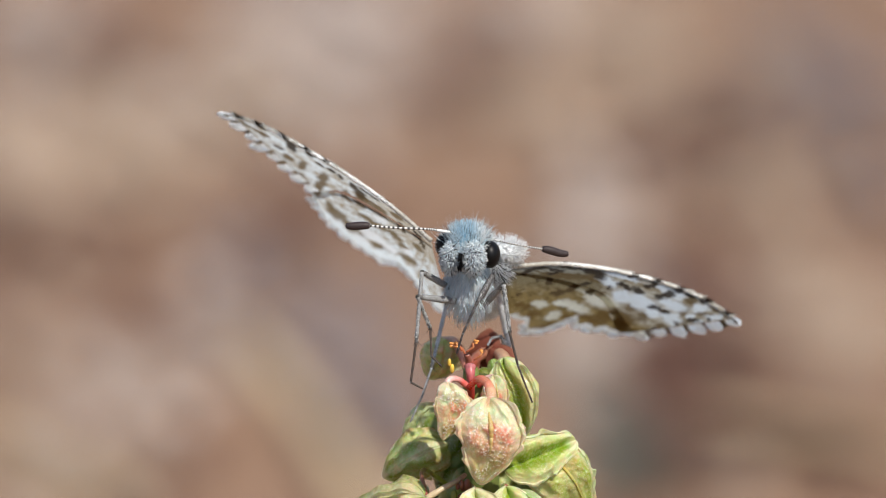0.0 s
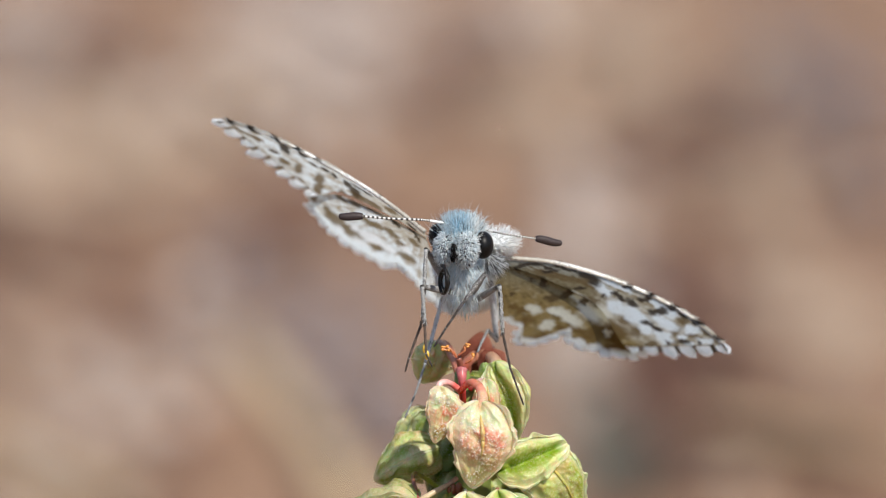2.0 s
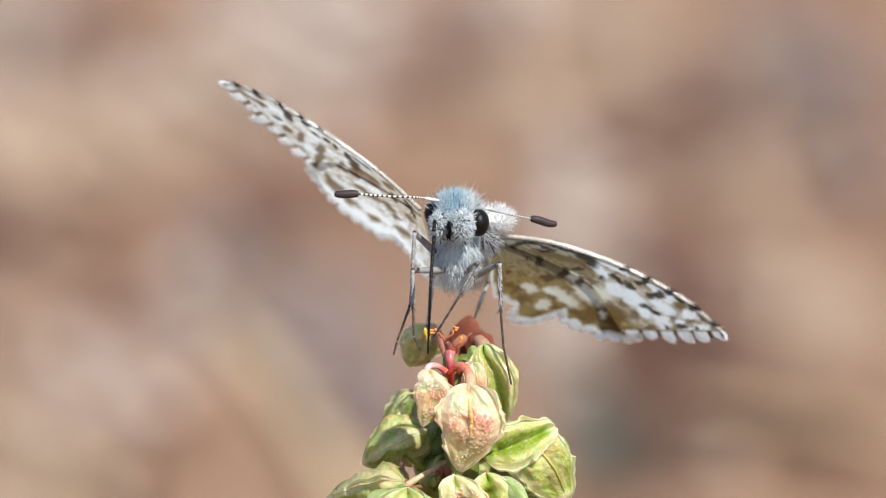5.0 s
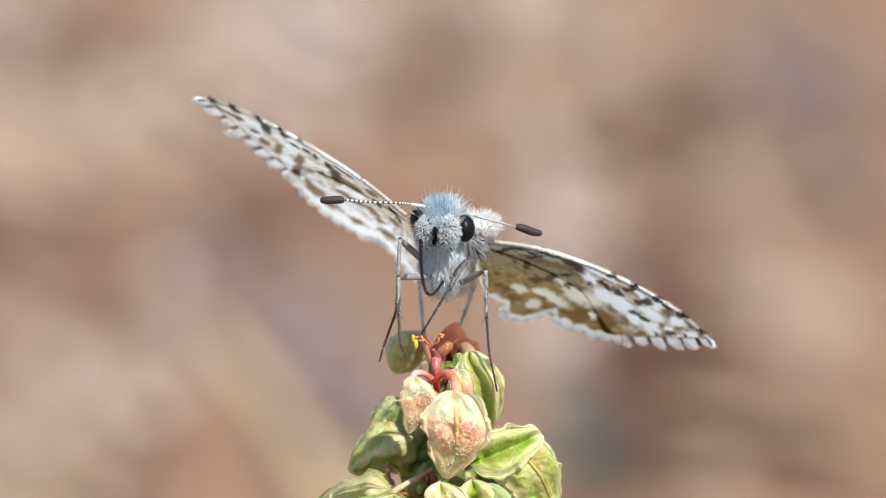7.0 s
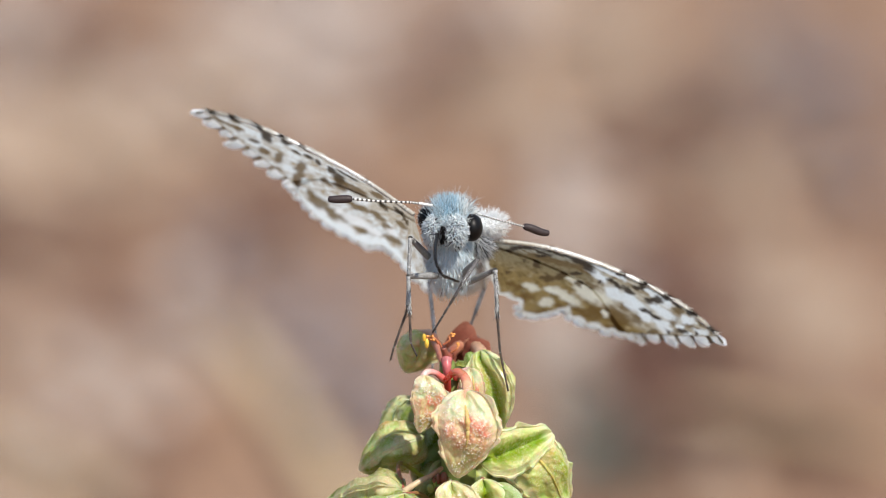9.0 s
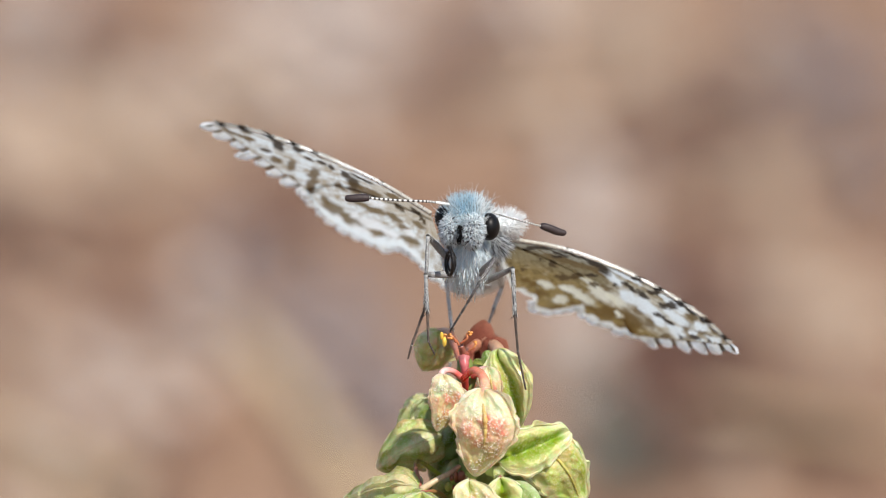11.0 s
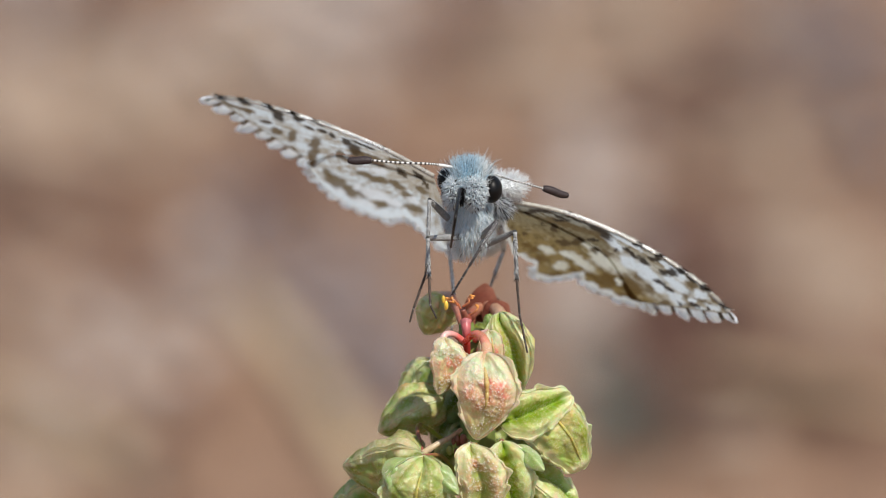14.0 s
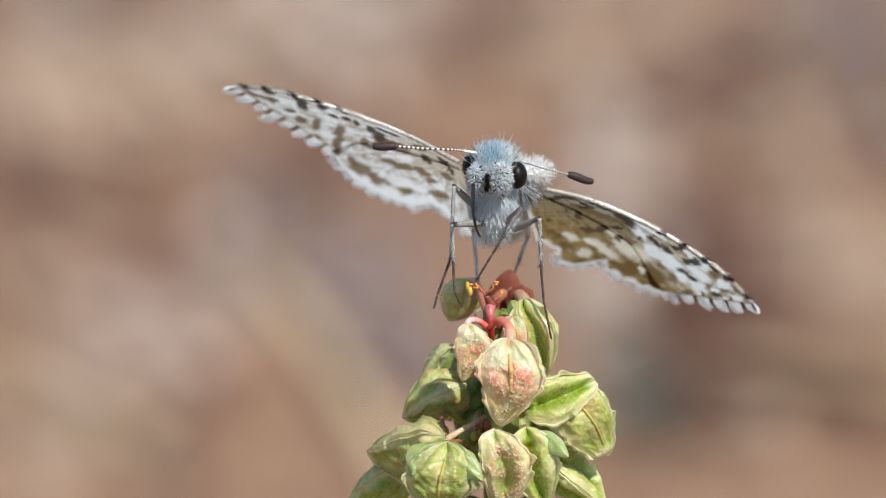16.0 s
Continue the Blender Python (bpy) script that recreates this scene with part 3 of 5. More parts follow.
def flake(sh, x, y, z, r, rs):
    """A curled bit of dead leaf or bark."""
    a = rs.uniform(0, 6.28)
    lx, ly = r * rs.uniform(1.0, 1.9), r * rs.uniform(0.5, 0.9)
    curl, tilt = rs.uniform(0.2, 0.7), rs.uniform(-0.35, 0.35)
    n, mrows, verts, faces = 5, 4, [], []
    for layer in (0, 1):
        for i in range(n):
            for j in range(mrows):
                u, v = -1 + 2 * i / (n - 1), -1 + 2 * j / (mrows - 1)
                w = math.sqrt(max(0.06, 1 - (0.92 * u) ** 2))
                px, py = u * lx, v * ly * w
                pz = z + curl * ly * v * v + tilt * px + 0.0012 - layer * 0.0006
                verts.append(Vector((x + px * math.cos(a) - py * math.sin(a), y + px * math.sin(a) + py * math.cos(a), pz)))
    m = n * mrows
    for i in range(n - 1):
        for j in range(mrows - 1):
            q = i * mrows + j
            faces.append((q, q + mrows, q + mrows + 1, q + 1))
            faces.append((m + q, m + q + 1, m + q + mrows + 1, m + q + mrows))
    rim = [j for j in range(mrows)] + [i * mrows + mrows - 1 for i in range(1, n)] + [(n - 1) * mrows + j for j in range(mrows - 2, -1, -1)] + [i * mrows for i in range(n - 2, 0, -1)]
    for p, q in zip(rim, rim[1:] + rim[:1]):
        faces.append((p, q, m + q, m + p))
    sh.add(verts, faces, (0.5, 0.5, 0.5))


def patch(name, label, mat, spots, make, size, seed):
    """Drifts of small litter: rows of x, y, half widths in cm and number of bits."""
    rs = random.Random(seed)
    sh = Shape()
    for x, y, wx, wy, count in spots:
        for _ in range(count):
            px, py = rs.gauss(x, wx) * 0.01, rs.gauss(y, wy) * 0.01
            make(sh, px, py, rs.uniform(-0.003, 0.003), size * rs.uniform(0.6, 1.5) * 0.001, rs)
    ob = link_mesh(name, sh.v, sh.f, mat, smooth=make is pebble)
    return tagged(ob, label, "litter", kind="stuff")


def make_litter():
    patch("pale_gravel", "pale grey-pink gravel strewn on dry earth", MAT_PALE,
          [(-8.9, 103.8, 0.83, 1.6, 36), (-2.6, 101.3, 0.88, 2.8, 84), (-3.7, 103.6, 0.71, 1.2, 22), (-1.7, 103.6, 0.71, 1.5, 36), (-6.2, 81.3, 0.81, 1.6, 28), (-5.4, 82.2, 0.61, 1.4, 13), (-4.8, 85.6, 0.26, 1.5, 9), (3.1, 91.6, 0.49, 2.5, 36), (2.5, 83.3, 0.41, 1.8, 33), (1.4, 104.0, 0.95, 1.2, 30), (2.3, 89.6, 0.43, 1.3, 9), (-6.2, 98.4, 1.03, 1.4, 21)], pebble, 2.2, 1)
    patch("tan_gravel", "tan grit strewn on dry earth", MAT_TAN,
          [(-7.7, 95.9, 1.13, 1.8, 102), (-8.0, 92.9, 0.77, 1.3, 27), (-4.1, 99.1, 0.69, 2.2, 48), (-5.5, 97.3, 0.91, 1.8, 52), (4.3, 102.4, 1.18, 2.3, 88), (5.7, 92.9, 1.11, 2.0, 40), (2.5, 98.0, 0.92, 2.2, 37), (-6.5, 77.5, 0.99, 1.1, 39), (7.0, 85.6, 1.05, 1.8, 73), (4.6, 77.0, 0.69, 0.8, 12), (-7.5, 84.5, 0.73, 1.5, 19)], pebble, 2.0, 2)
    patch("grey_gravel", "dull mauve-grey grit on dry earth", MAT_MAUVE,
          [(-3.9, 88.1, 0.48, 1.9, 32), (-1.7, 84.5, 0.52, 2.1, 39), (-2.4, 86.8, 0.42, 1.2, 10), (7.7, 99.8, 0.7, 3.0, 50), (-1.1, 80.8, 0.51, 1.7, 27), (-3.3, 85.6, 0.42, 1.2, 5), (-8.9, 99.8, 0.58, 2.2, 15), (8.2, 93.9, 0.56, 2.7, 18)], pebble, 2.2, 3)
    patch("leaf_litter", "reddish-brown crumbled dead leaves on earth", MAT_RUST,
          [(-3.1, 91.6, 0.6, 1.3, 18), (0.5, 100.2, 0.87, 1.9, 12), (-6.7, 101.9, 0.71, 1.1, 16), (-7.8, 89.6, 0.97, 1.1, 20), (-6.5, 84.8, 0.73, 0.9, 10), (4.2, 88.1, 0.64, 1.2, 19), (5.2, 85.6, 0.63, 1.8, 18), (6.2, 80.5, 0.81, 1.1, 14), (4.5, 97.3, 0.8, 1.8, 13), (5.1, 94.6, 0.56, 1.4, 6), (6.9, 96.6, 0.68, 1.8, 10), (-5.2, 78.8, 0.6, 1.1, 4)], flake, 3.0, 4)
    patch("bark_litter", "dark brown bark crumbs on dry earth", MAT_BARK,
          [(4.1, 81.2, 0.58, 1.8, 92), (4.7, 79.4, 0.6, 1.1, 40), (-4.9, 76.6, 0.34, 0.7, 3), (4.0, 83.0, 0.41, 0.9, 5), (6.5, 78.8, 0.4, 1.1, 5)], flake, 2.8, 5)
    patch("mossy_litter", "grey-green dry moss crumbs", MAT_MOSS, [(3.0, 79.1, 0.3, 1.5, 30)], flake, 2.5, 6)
    rs = random.Random(77)
    wide = Shape()
    for _ in range(900):
        x, y = rs.uniform(-0.7, 0.7), rs.uniform(-0.3, 1.6)
        if abs(x) < 0.1 and 0.72 < y < 1.1:
            continue
        (pebble if rs.random() < 0.5 else flake)(wide, x, y, rs.uniform(-0.002, 0.003), rs.uniform(0.002, 0.005), rs)
    tagged(link_mesh("scattered_litter", wide.v, wide.f, MAT_RUST), "scattered dry crumbs on reddish earth", "litter", kind="stuff")

    def straw(x0, y0, x1, y1, r, lift):
        """A dry stalk with its swollen joints."""
        sh = Shape()
        pts = smooth_path([Vector((x0, y0, lift)), Vector(((x0 + x1) / 2 + 0.001, (y0 + y1) / 2, lift + 0.0005)), Vector((x1, y1, lift))], 24)
        sh.tube(pts, [r * (1 - 0.008 * i) for i in range(25)], (0.5, 0.5, 0.5), 10)
        stem = tagged(sh.link("dry_straw", MAT_STRAW), "dry yellow straw lying on the earth", "straw", group="straws on the ground")
        for i in (5, 13, 20):
            ring = Shape()
            ring.tube([pts[i].lerp(pts[i - 1], 0.5), pts[i], pts[i].lerp(pts[i + 1], 0.5)], [r * 1.02, r * 1.22, r * 1.02], (0.5, 0.5, 0.5), 10)
            ring.link("joint", MAT_STRAW, stem)
        return stem

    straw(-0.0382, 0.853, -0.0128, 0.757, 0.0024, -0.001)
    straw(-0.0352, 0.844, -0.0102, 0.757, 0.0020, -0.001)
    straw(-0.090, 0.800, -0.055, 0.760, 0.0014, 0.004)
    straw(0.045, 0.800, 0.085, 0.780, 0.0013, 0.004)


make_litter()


# ---- butterfly ----
butterfly = new("butterfly")
butterfly.rotation_mode = "QUATERNION"
tagged(butterfly, "checkered brown and white skipper butterfly with furry blue-grey head", "butterfly")
WHITE = (0.88, 0.94, 0.94)
BARS = (7.1, 8.35, 9.8, 11.25, 12.55)
BROWN = (0.19, 0.12, 0.045)
BLACK = (0.05, 0.037, 0.026)

# the wing planes: span and chord steps per mm in sheet units (right, away, up), and the arch along the span
ROOT_L = in_body(760, 374, 3.5)
ROOT_R = in_body(903, 420, 3.5)
PLANES = {"L": (Vector((-30.2, 11.5, 11.95)), Vector((6.0, 30.8, -14.3)), 16.0),
          "R": (Vector((30.4, 5.0, -14.6)), Vector((-11.0, 30.4, -12.0)), 32.0)}


def wing_place(side, s, c, lift=0.0):
    a, b, arch = PLANES[side]
    n = a.cross(b).normalized()
    if n.z < 0:
        n = -n
    q = max(0.0, min(1.0, s / 13.0))
    return (a * s + b * c + n * (arch * 4 * q * (1 - q) + lift)) * U


def fore_lead(s):
    return 0.35 - 0.35 * smoothstep(0, 3, s) + 0.5 * smoothstep(10.5, 13.2, s)


def fore_trail(s, corner=9.2):
    if s < corner:
        return hind_lead(s) + 0.25 + 0.5 * smoothstep(corner - 1.6, corner, s)
    q = (s - corner) / (13.2 - corner)
    top = hind_lead(corner) + 0.75
    return top - (top - 0.7) * q ** 1.2


def fore_trail_left(s):
    return fore_trail(s, 8.5)


def hind_lead(s):
    return 0.9 + 0.30 * s + 1.9 * smoothstep(6.0, 9.6, s)


def bell(x, middle, width):
    return math.exp(-((x - middle) / width) ** 2)


def hind_trail_left(s):
    """Rounded outer margin with the dip of the inner fold and the lobe beside the body."""
    q = max(0.0, s / 8.9 - 0.5) / 0.5
    return 5.0 + 4.2 * math.sqrt(max(0.0, 1 - q ** 4)) - 1.5 * bell(s, 3.2, 1.1) + 0.8 * smoothstep(2.2, 0.4, s)


def hind_trail_right(s):
    """Wavy outer margin, folded towards the body into a drooping lobe."""
    q = max(0.0, s / 10.3 - 0.6) / 0.4
    full = 4.6 + 2.75 * math.sqrt(max(0.0, 1 - q ** 2.5))
    return min(2.2 + 2.0 * s, full + 1.75 * bell(s, 4.8, 0.75) - 0.75 * bell(s, 6.2, 0.35) + 0.12 * math.sin(s * 6.0))


def spot(s, c, row):
    """1 inside an elongated spot: centre, half lengths, turn."""
    cs, cc, rs, rc, turn = row
    x, y = s - cs, c - cc
    far = 1.4 * (rs + rc)
    if abs(x) > far or abs(y) > far:
        return 0.0
    a = radians(turn)
    u, v = (x * math.cos(a) + y * math.sin(a)) / rs, (-x * math.sin(a) + y * math.cos(a)) / rc
    return smoothstep(1.38, 0.68, (abs(u) ** 3 + abs(v) ** 3) ** 0.333)


# marks of each wing on its own span and chord: centre, half lengths, turn
LEFT_FORE_BROWN = [(10.13, 2.94, 0.53, 0.29, 64), (9.2, 2.98, 0.79, 0.21, 71), (7.8, 2.89, 0.89, 0.27, 67), (8.18, 4.27, 0.66, 0.23, 66), (12.51, 0.99, 0.38, 0.23, -50),
                   (11.34, 1.31, 0.37, 0.24, 48), (12.5, 3.0, 0.28, 0.21, -76), (11.62, 3.62, 0.3, 0.23, -65), (10.62, 4.21, 0.27, 0.26, -19), (9.54, 4.64, 0.27, 0.21, 82),
                   (8.53, 5.14, 0.47, 0.23, 76), (5.19, 2.44, 0.78, 0.41, 71), (6.19, 3.09, 0.38, 0.36, 60), (4.19, 2.01, 0.8, 0.44, 13), (2.56, 0.99, 0.58, 0.29, 34),
                   (11.81, 1.19, 0.43, 0.2, -1)]
LEFT_FORE_DARK = [(12.75, 0.26, 0.33, 0.26, 80), (11.33, 0.17, 0.42, 0.35, 25), (9.73, 0.2, 0.29, 0.22, 38), (9.52, 0.79, 0.7, 0.31, 81), (8.22, 0.33, 0.53, 0.28, 57),
                  (6.84, 0.07, 0.37, 0.23, 43), (10.51, 2.05, 0.38, 0.19, 16), (7.81, 1.16, 0.28, 0.22, 6), (7.0, 0.99, 0.32, 0.19, 24), (6.41, 1.12, 0.31, 0.19, 87),
                  (5.56, 1.22, 0.48, 0.27, 67), (5.21, 1.85, 0.77, 0.33, 69), (2.33, 1.98, 0.37, 0.29, 83), (1.17, 1.26, 0.35, 0.27, -13), (0.83, 1.91, 0.52, 0.16, 89),
                  (4.45, 0.7, 0.69, 0.17, -1)]
LEFT_HIND_BROWN = [(7.42, 6.41, 0.84, 0.53, 62), (6.7, 7.13, 0.75, 0.48, 65), (5.77, 6.83, 0.59, 0.35, 60), (4.32, 4.21, 0.82, 0.35, 30), (3.21, 3.66, 0.5, 0.21, 49),
                   (4.65, 7.21, 0.83, 0.29, 41), (2.65, 4.59, 0.52, 0.26, 63), (2.9, 3.9, 0.49, 0.25, 46), (2.41, 5.92, 0.79, 0.35, 35), (7.7, 5.74, 0.48, 0.26, 79),
                   (1.26, 2.93, 0.43, 0.4, 32), (5.17, 4.22, 0.57, 0.28, 31)]
LEFT_HIND_WHITE = [(6.03, 6.24, 0.5, 0.17, 64), (7.2, 7.52, 0.37, 0.21, 69), (4.96, 6.34, 1.01, 0.53, 28), (3.84, 6.41, 0.71, 0.33, 37), (5.93, 7.99, 0.62, 0.33, 15),
                   (2.28, 4.9, 0.5, 0.3, 39), (3.93, 2.99, 0.72, 0.26, 34)]
RIGHT_FORE_WHITE = [(6.22, 1.32, 0.73, 0.34, 32), (8.54, 2.48, 0.94, 0.56, 48), (9.32, 2.67, 0.65, 0.44, 44), (10.19, 1.78, 0.79, 0.45, 9), (11.46, 1.06, 0.53, 0.32, -73),
                    (9.79, 3.3, 0.35, 0.31, -62), (10.75, 3.04, 0.56, 0.5, 39), (11.45, 2.13, 0.34, 0.2, -89), (9.86, 0.74, 0.55, 0.38, 16), (6.67, 0.48, 0.92, 0.23, 5),
                    (9.17, 0.58, 0.48, 0.26, 1), (12.41, 1.3, 0.48, 0.27, -51), (7.52, 2.49, 0.71, 0.42, 59), (12.04, 2.32, 0.41, 0.22, -48)]
RIGHT_FORE_BROWN = [(10.78, 0.64, 0.45, 0.28, 59), (10.96, 2.0, 0.52, 0.23, 83), (11.87, 1.42, 0.5, 0.23, -42), (9.45, 3.86, 0.54, 0.27, 79), (12.2, 0.49, 0.26, 0.2, -85),
                    (10.27, 2.85, 0.33, 0.23, 75), (11.38, 2.92, 0.3, 0.21, -68), (6.27, 2.75, 0.42, 0.35, -4), (3.47, 1.35, 1.22, 0.36, 2), (5.37, 1.24, 0.82, 0.32, 17),
                    (10.65, 4.18, 0.4, 0.18, 82)]
RIGHT_FORE_DARK = [(1.35, 1.11, 0.43, 0.21, -78), (1.9, 0.64, 0.47, 0.22, -22), (2.86, 0.7, 0.48, 0.17, 12), (2.93, 1.18, 0.3, 0.18, -35), (3.11, 2.31, 0.56, 0.16, 67),
                   (2.47, 2.2, 0.2, 0.11, 82), (4.08, 0.4, 1.09, 0.13, 0), (5.43, 0.71, 0.61, 0.29, 48), (4.8, 0.67, 0.39, 0.17, 14), (4.13, 3.66, 0.4, 0.35, -52),
                   (4.65, 2.85, 0.6, 0.24, -87), (5.19, 1.99, 0.43, 0.16, -63), (2.11, 4.23, 0.22, 0.16, -76), (6.6, 1.96, 0.29, 0.14, 83), (5.71, 2.96, 0.34, 0.2, -78)]
RIGHT_FORE_TIP = [(7.18, 1.37, 0.54, 0.23, 30), (7.99, 1.44, 0.38, 0.26, 37), (8.36, 0.72, 0.31, 0.29, -64), (9.42, 1.1, 0.64, 0.3, -70), (9.47, 2.61, 0.34, 0.2, -50),
                  (10.03, 2.61, 0.36, 0.23, -5), (7.12, 0.17, 0.28, 0.21, 40), (8.35, 0.18, 0.3, 0.21, 52), (9.83, 0.14, 0.35, 0.28, 55), (11.27, 0.11, 0.33, 0.29, 66),
                  (12.58, 0.1, 0.3, 0.25, 22), (10.51, 0.26, 0.24, 0.19, 16), (11.71, 2.39, 0.35, 0.13, -49), (11.25, 3.45, 0.37, 0.12, 47), (10.73, 4.8, 0.38, 0.12, 48),
                  (12.38, 1.83, 0.38, 0.11, 50)]
RIGHT_HIND_WHITE = [(3.77, 5.25, 0.51, 0.36, 55), (5.02, 6.52, 0.6, 0.33, 90), (5.63, 5.05, 1.04, 0.43, 30), (6.29, 3.69, 0.87, 0.46, 50), (7.18, 3.55, 0.67, 0.46, 28),
                    (8.03, 5.12, 0.38, 0.2, 86), (5.5, 2.9, 0.53, 0.34, 22), (4.78, 4.97, 0.42, 0.27, 30)]
RIGHT_HIND_DARK = [(3.87, 6.97, 0.89, 0.33, -72), (3.27, 5.74, 0.39, 0.25, -75), (7.49, 5.65, 0.98, 0.59, -64), (8.52, 4.85, 0.88, 0.77, -83), (8.57, 3.32, 0.45, 0.37, -76),
                   (6.46, 5.91, 0.55, 0.33, 27), (8.97, 6.15, 0.64, 0.4, -40), (5.23, 8.01, 0.83, 0.21, -47), (5.8, 6.38, 0.42, 0.22, 45), (2.72, 5.53, 0.33, 0.3, 72),
                   (7.24, 7.06, 0.49, 0.29, 1)]


def jag(s, c, seed, amount):
    """Shakes wing coordinates so that marks get ragged edges."""
    a = noise.noise(Vector((s * 3.1, c * 3.1, seed))) + 0.6 * noise.noise(Vector((s * 8, c * 8, seed + 3)))
    b = noise.noise(Vector((s * 3.1, c * 3.1, seed + 7))) + 0.6 * noise.noise(Vector((s * 8, c * 8, seed + 11)))
    return s + a * amount, c + b * amount


def marked(col, s, c, rows, tone, strength):
    for row in rows:
        k = spot(s, c, row)
        if k:
            col = blend(col, tone, strength * k)
    return col


def streaks(s, c, seed):
    """Grain drawn out along the veins, which fan outwards from the root."""
    r, a = math.hypot(s, c), math.atan2(c, s)
    return noise.noise(Vector((r * 0.8, a * 14, seed))) + 0.6 * noise.noise(Vector((r * 1.9, a * 27, seed + 5)))


def veins(s, c, width):
    """1 on the thin veins that fan out from the root."""
    a = math.atan2(c, s) * 9.5
    return smoothstep(width, width * 0.2, abs(a - math.floor(a) - 0.5) * math.hypot(s, c) / 9.5)


def left_tint(s, c, trail, hind):
    """Underside of the left wings: white with brown marbling and dark bars along the front edge; the brighter light on
    this side is put into a paler base.
    """
    n = noise.noise(Vector((s * 1.1, c * 1.1, 1.0)))
    n2 = noise.noise(Vector((s * 4.5, c * 4.5, 4.0)))
    st = streaks(s, c, 3.0)
    j, k = jag(s, c, 2.0, 0.10)
    j, k = j + 0.12 * st, k + 0.10 * st
    # pale base, lighter than the right wings' to paint in the stronger light
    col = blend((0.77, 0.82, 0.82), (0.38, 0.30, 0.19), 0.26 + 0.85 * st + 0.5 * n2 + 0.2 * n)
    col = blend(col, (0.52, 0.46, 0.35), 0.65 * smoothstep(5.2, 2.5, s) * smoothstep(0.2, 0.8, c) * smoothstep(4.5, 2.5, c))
    col = blend(col, (0.40, 0.31, 0.20), 0.42 * veins(s, c, 0.10))
    col = marked(col, j, k, LEFT_FORE_BROWN, (0.16, 0.105, 0.048), 0.9)
    col = marked(col, j, k, LEFT_HIND_BROWN, (0.17, 0.115, 0.05), 0.88)
    col = marked(col, j, k, LEFT_HIND_WHITE, (0.88, 0.90, 0.89), 0.85)
    col = marked(col, j, k, LEFT_FORE_DARK, blend(BLACK, BROWN, 0.25 * smoothstep(1.0, 2.0, c)), 0.95)
    if hind:
        edge = trail(s) - c + 0.10 * math.sin(s * 7.6) + 0.22 * n2 + 0.15 * st
        col = blend(col, WHITE, 0.95 * smoothstep(1.25, 0.7, edge))
    return col


def right_tint(s, c, trail, hind):
    """Underside of the right wings: olive-grey at the root, golden brown behind, white checks and black bars towards
    the tip; the weaker light on this side is put into a darker base.
    """
    n = noise.noise(Vector((s * 1.1, c * 1.1, 1.0)))
    n2 = noise.noise(Vector((s * 4.5, c * 4.5, 4.0)))
    st = streaks(s, c, 8.0)
    j, k = jag(s, c, 12.0, 0.17)
    j, k = j + 0.12 * st, k + 0.10 * st
    # base colours toned down to paint in the weaker light on the right wings
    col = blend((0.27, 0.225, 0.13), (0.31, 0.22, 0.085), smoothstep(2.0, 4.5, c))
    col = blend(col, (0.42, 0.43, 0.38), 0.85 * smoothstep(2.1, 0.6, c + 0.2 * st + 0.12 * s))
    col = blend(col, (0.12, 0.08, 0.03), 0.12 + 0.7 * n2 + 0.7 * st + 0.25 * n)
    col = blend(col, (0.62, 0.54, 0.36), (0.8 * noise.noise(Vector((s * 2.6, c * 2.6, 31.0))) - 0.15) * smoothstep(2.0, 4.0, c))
    outer = smoothstep(5.6, 6.8, s + 0.5 * n) * smoothstep(5.2, 4.2, c)
    col = blend(col, blend((0.66, 0.62, 0.50), (0.30, 0.23, 0.13), 0.45 + 0.7 * st + 0.4 * n2), outer)
    col = blend(col, (0.24, 0.18, 0.09), 0.3 * veins(s, c, 0.09))
    col = marked(col, j, k, RIGHT_HIND_DARK, (0.165, 0.10, 0.032), 0.88)
    col = marked(col, j, k, RIGHT_FORE_BROWN, (0.16, 0.105, 0.045), 0.8)
    col = marked(col, j, k, RIGHT_HIND_WHITE, (0.80, 0.78, 0.64), 0.85 + 0.2 * st)
    col = marked(col, j, k, RIGHT_FORE_WHITE, WHITE, 0.93 + 0.2 * st)
    col = marked(col, j, k, RIGHT_FORE_DARK, blend(BLACK, (0.10, 0.065, 0.03), smoothstep(1.6, 3.0, c)), 0.93)
    col = marked(col, j, k, RIGHT_FORE_TIP, BLACK, 0.95)
    if hind:
        edge = trail(s) - c + 0.10 * math.sin(s * 7.6) + 0.22 * n2
        col = blend(col, (0.86, 0.87, 0.82), 0.9 * smoothstep(0.7, 0.25, edge))
    return col


def fore_tint(side, s, c, trail):
    n2 = noise.noise(Vector((s * 5, c * 5, 4.0)))
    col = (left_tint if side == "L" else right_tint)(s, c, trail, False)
    # pale front edge, dark line between the rim and its fringe
    col = blend(col, (0.84, 0.83, 0.79), 0.75 * smoothstep(fore_lead(s) + 0.26, fore_lead(s) + 0.05, c) * smoothstep(2.0, 4.0, s) * (0.35 if any(abs(s - q) < 0.3 for q in BARS) else 1))
    col = blend(col, (0.24, 0.18, 0.10), 0.6 * smoothstep(0.30, 0.1, trail(s) - c + 0.1 * n2) * smoothstep(8.6, 9.4, s))
    return blend(col, (0.16, 0.13, 0.09), 0.3 * max(0, noise.noise(Vector((s * 16, c * 16, 8.0)))))


def hind_tint(side, s, c, trail):
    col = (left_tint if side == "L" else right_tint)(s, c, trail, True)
    return blend(col, (0.22, 0.16, 0.09), 0.3 * max(0, noise.noise(Vector((s * 15, c * 15, 18.0)))))


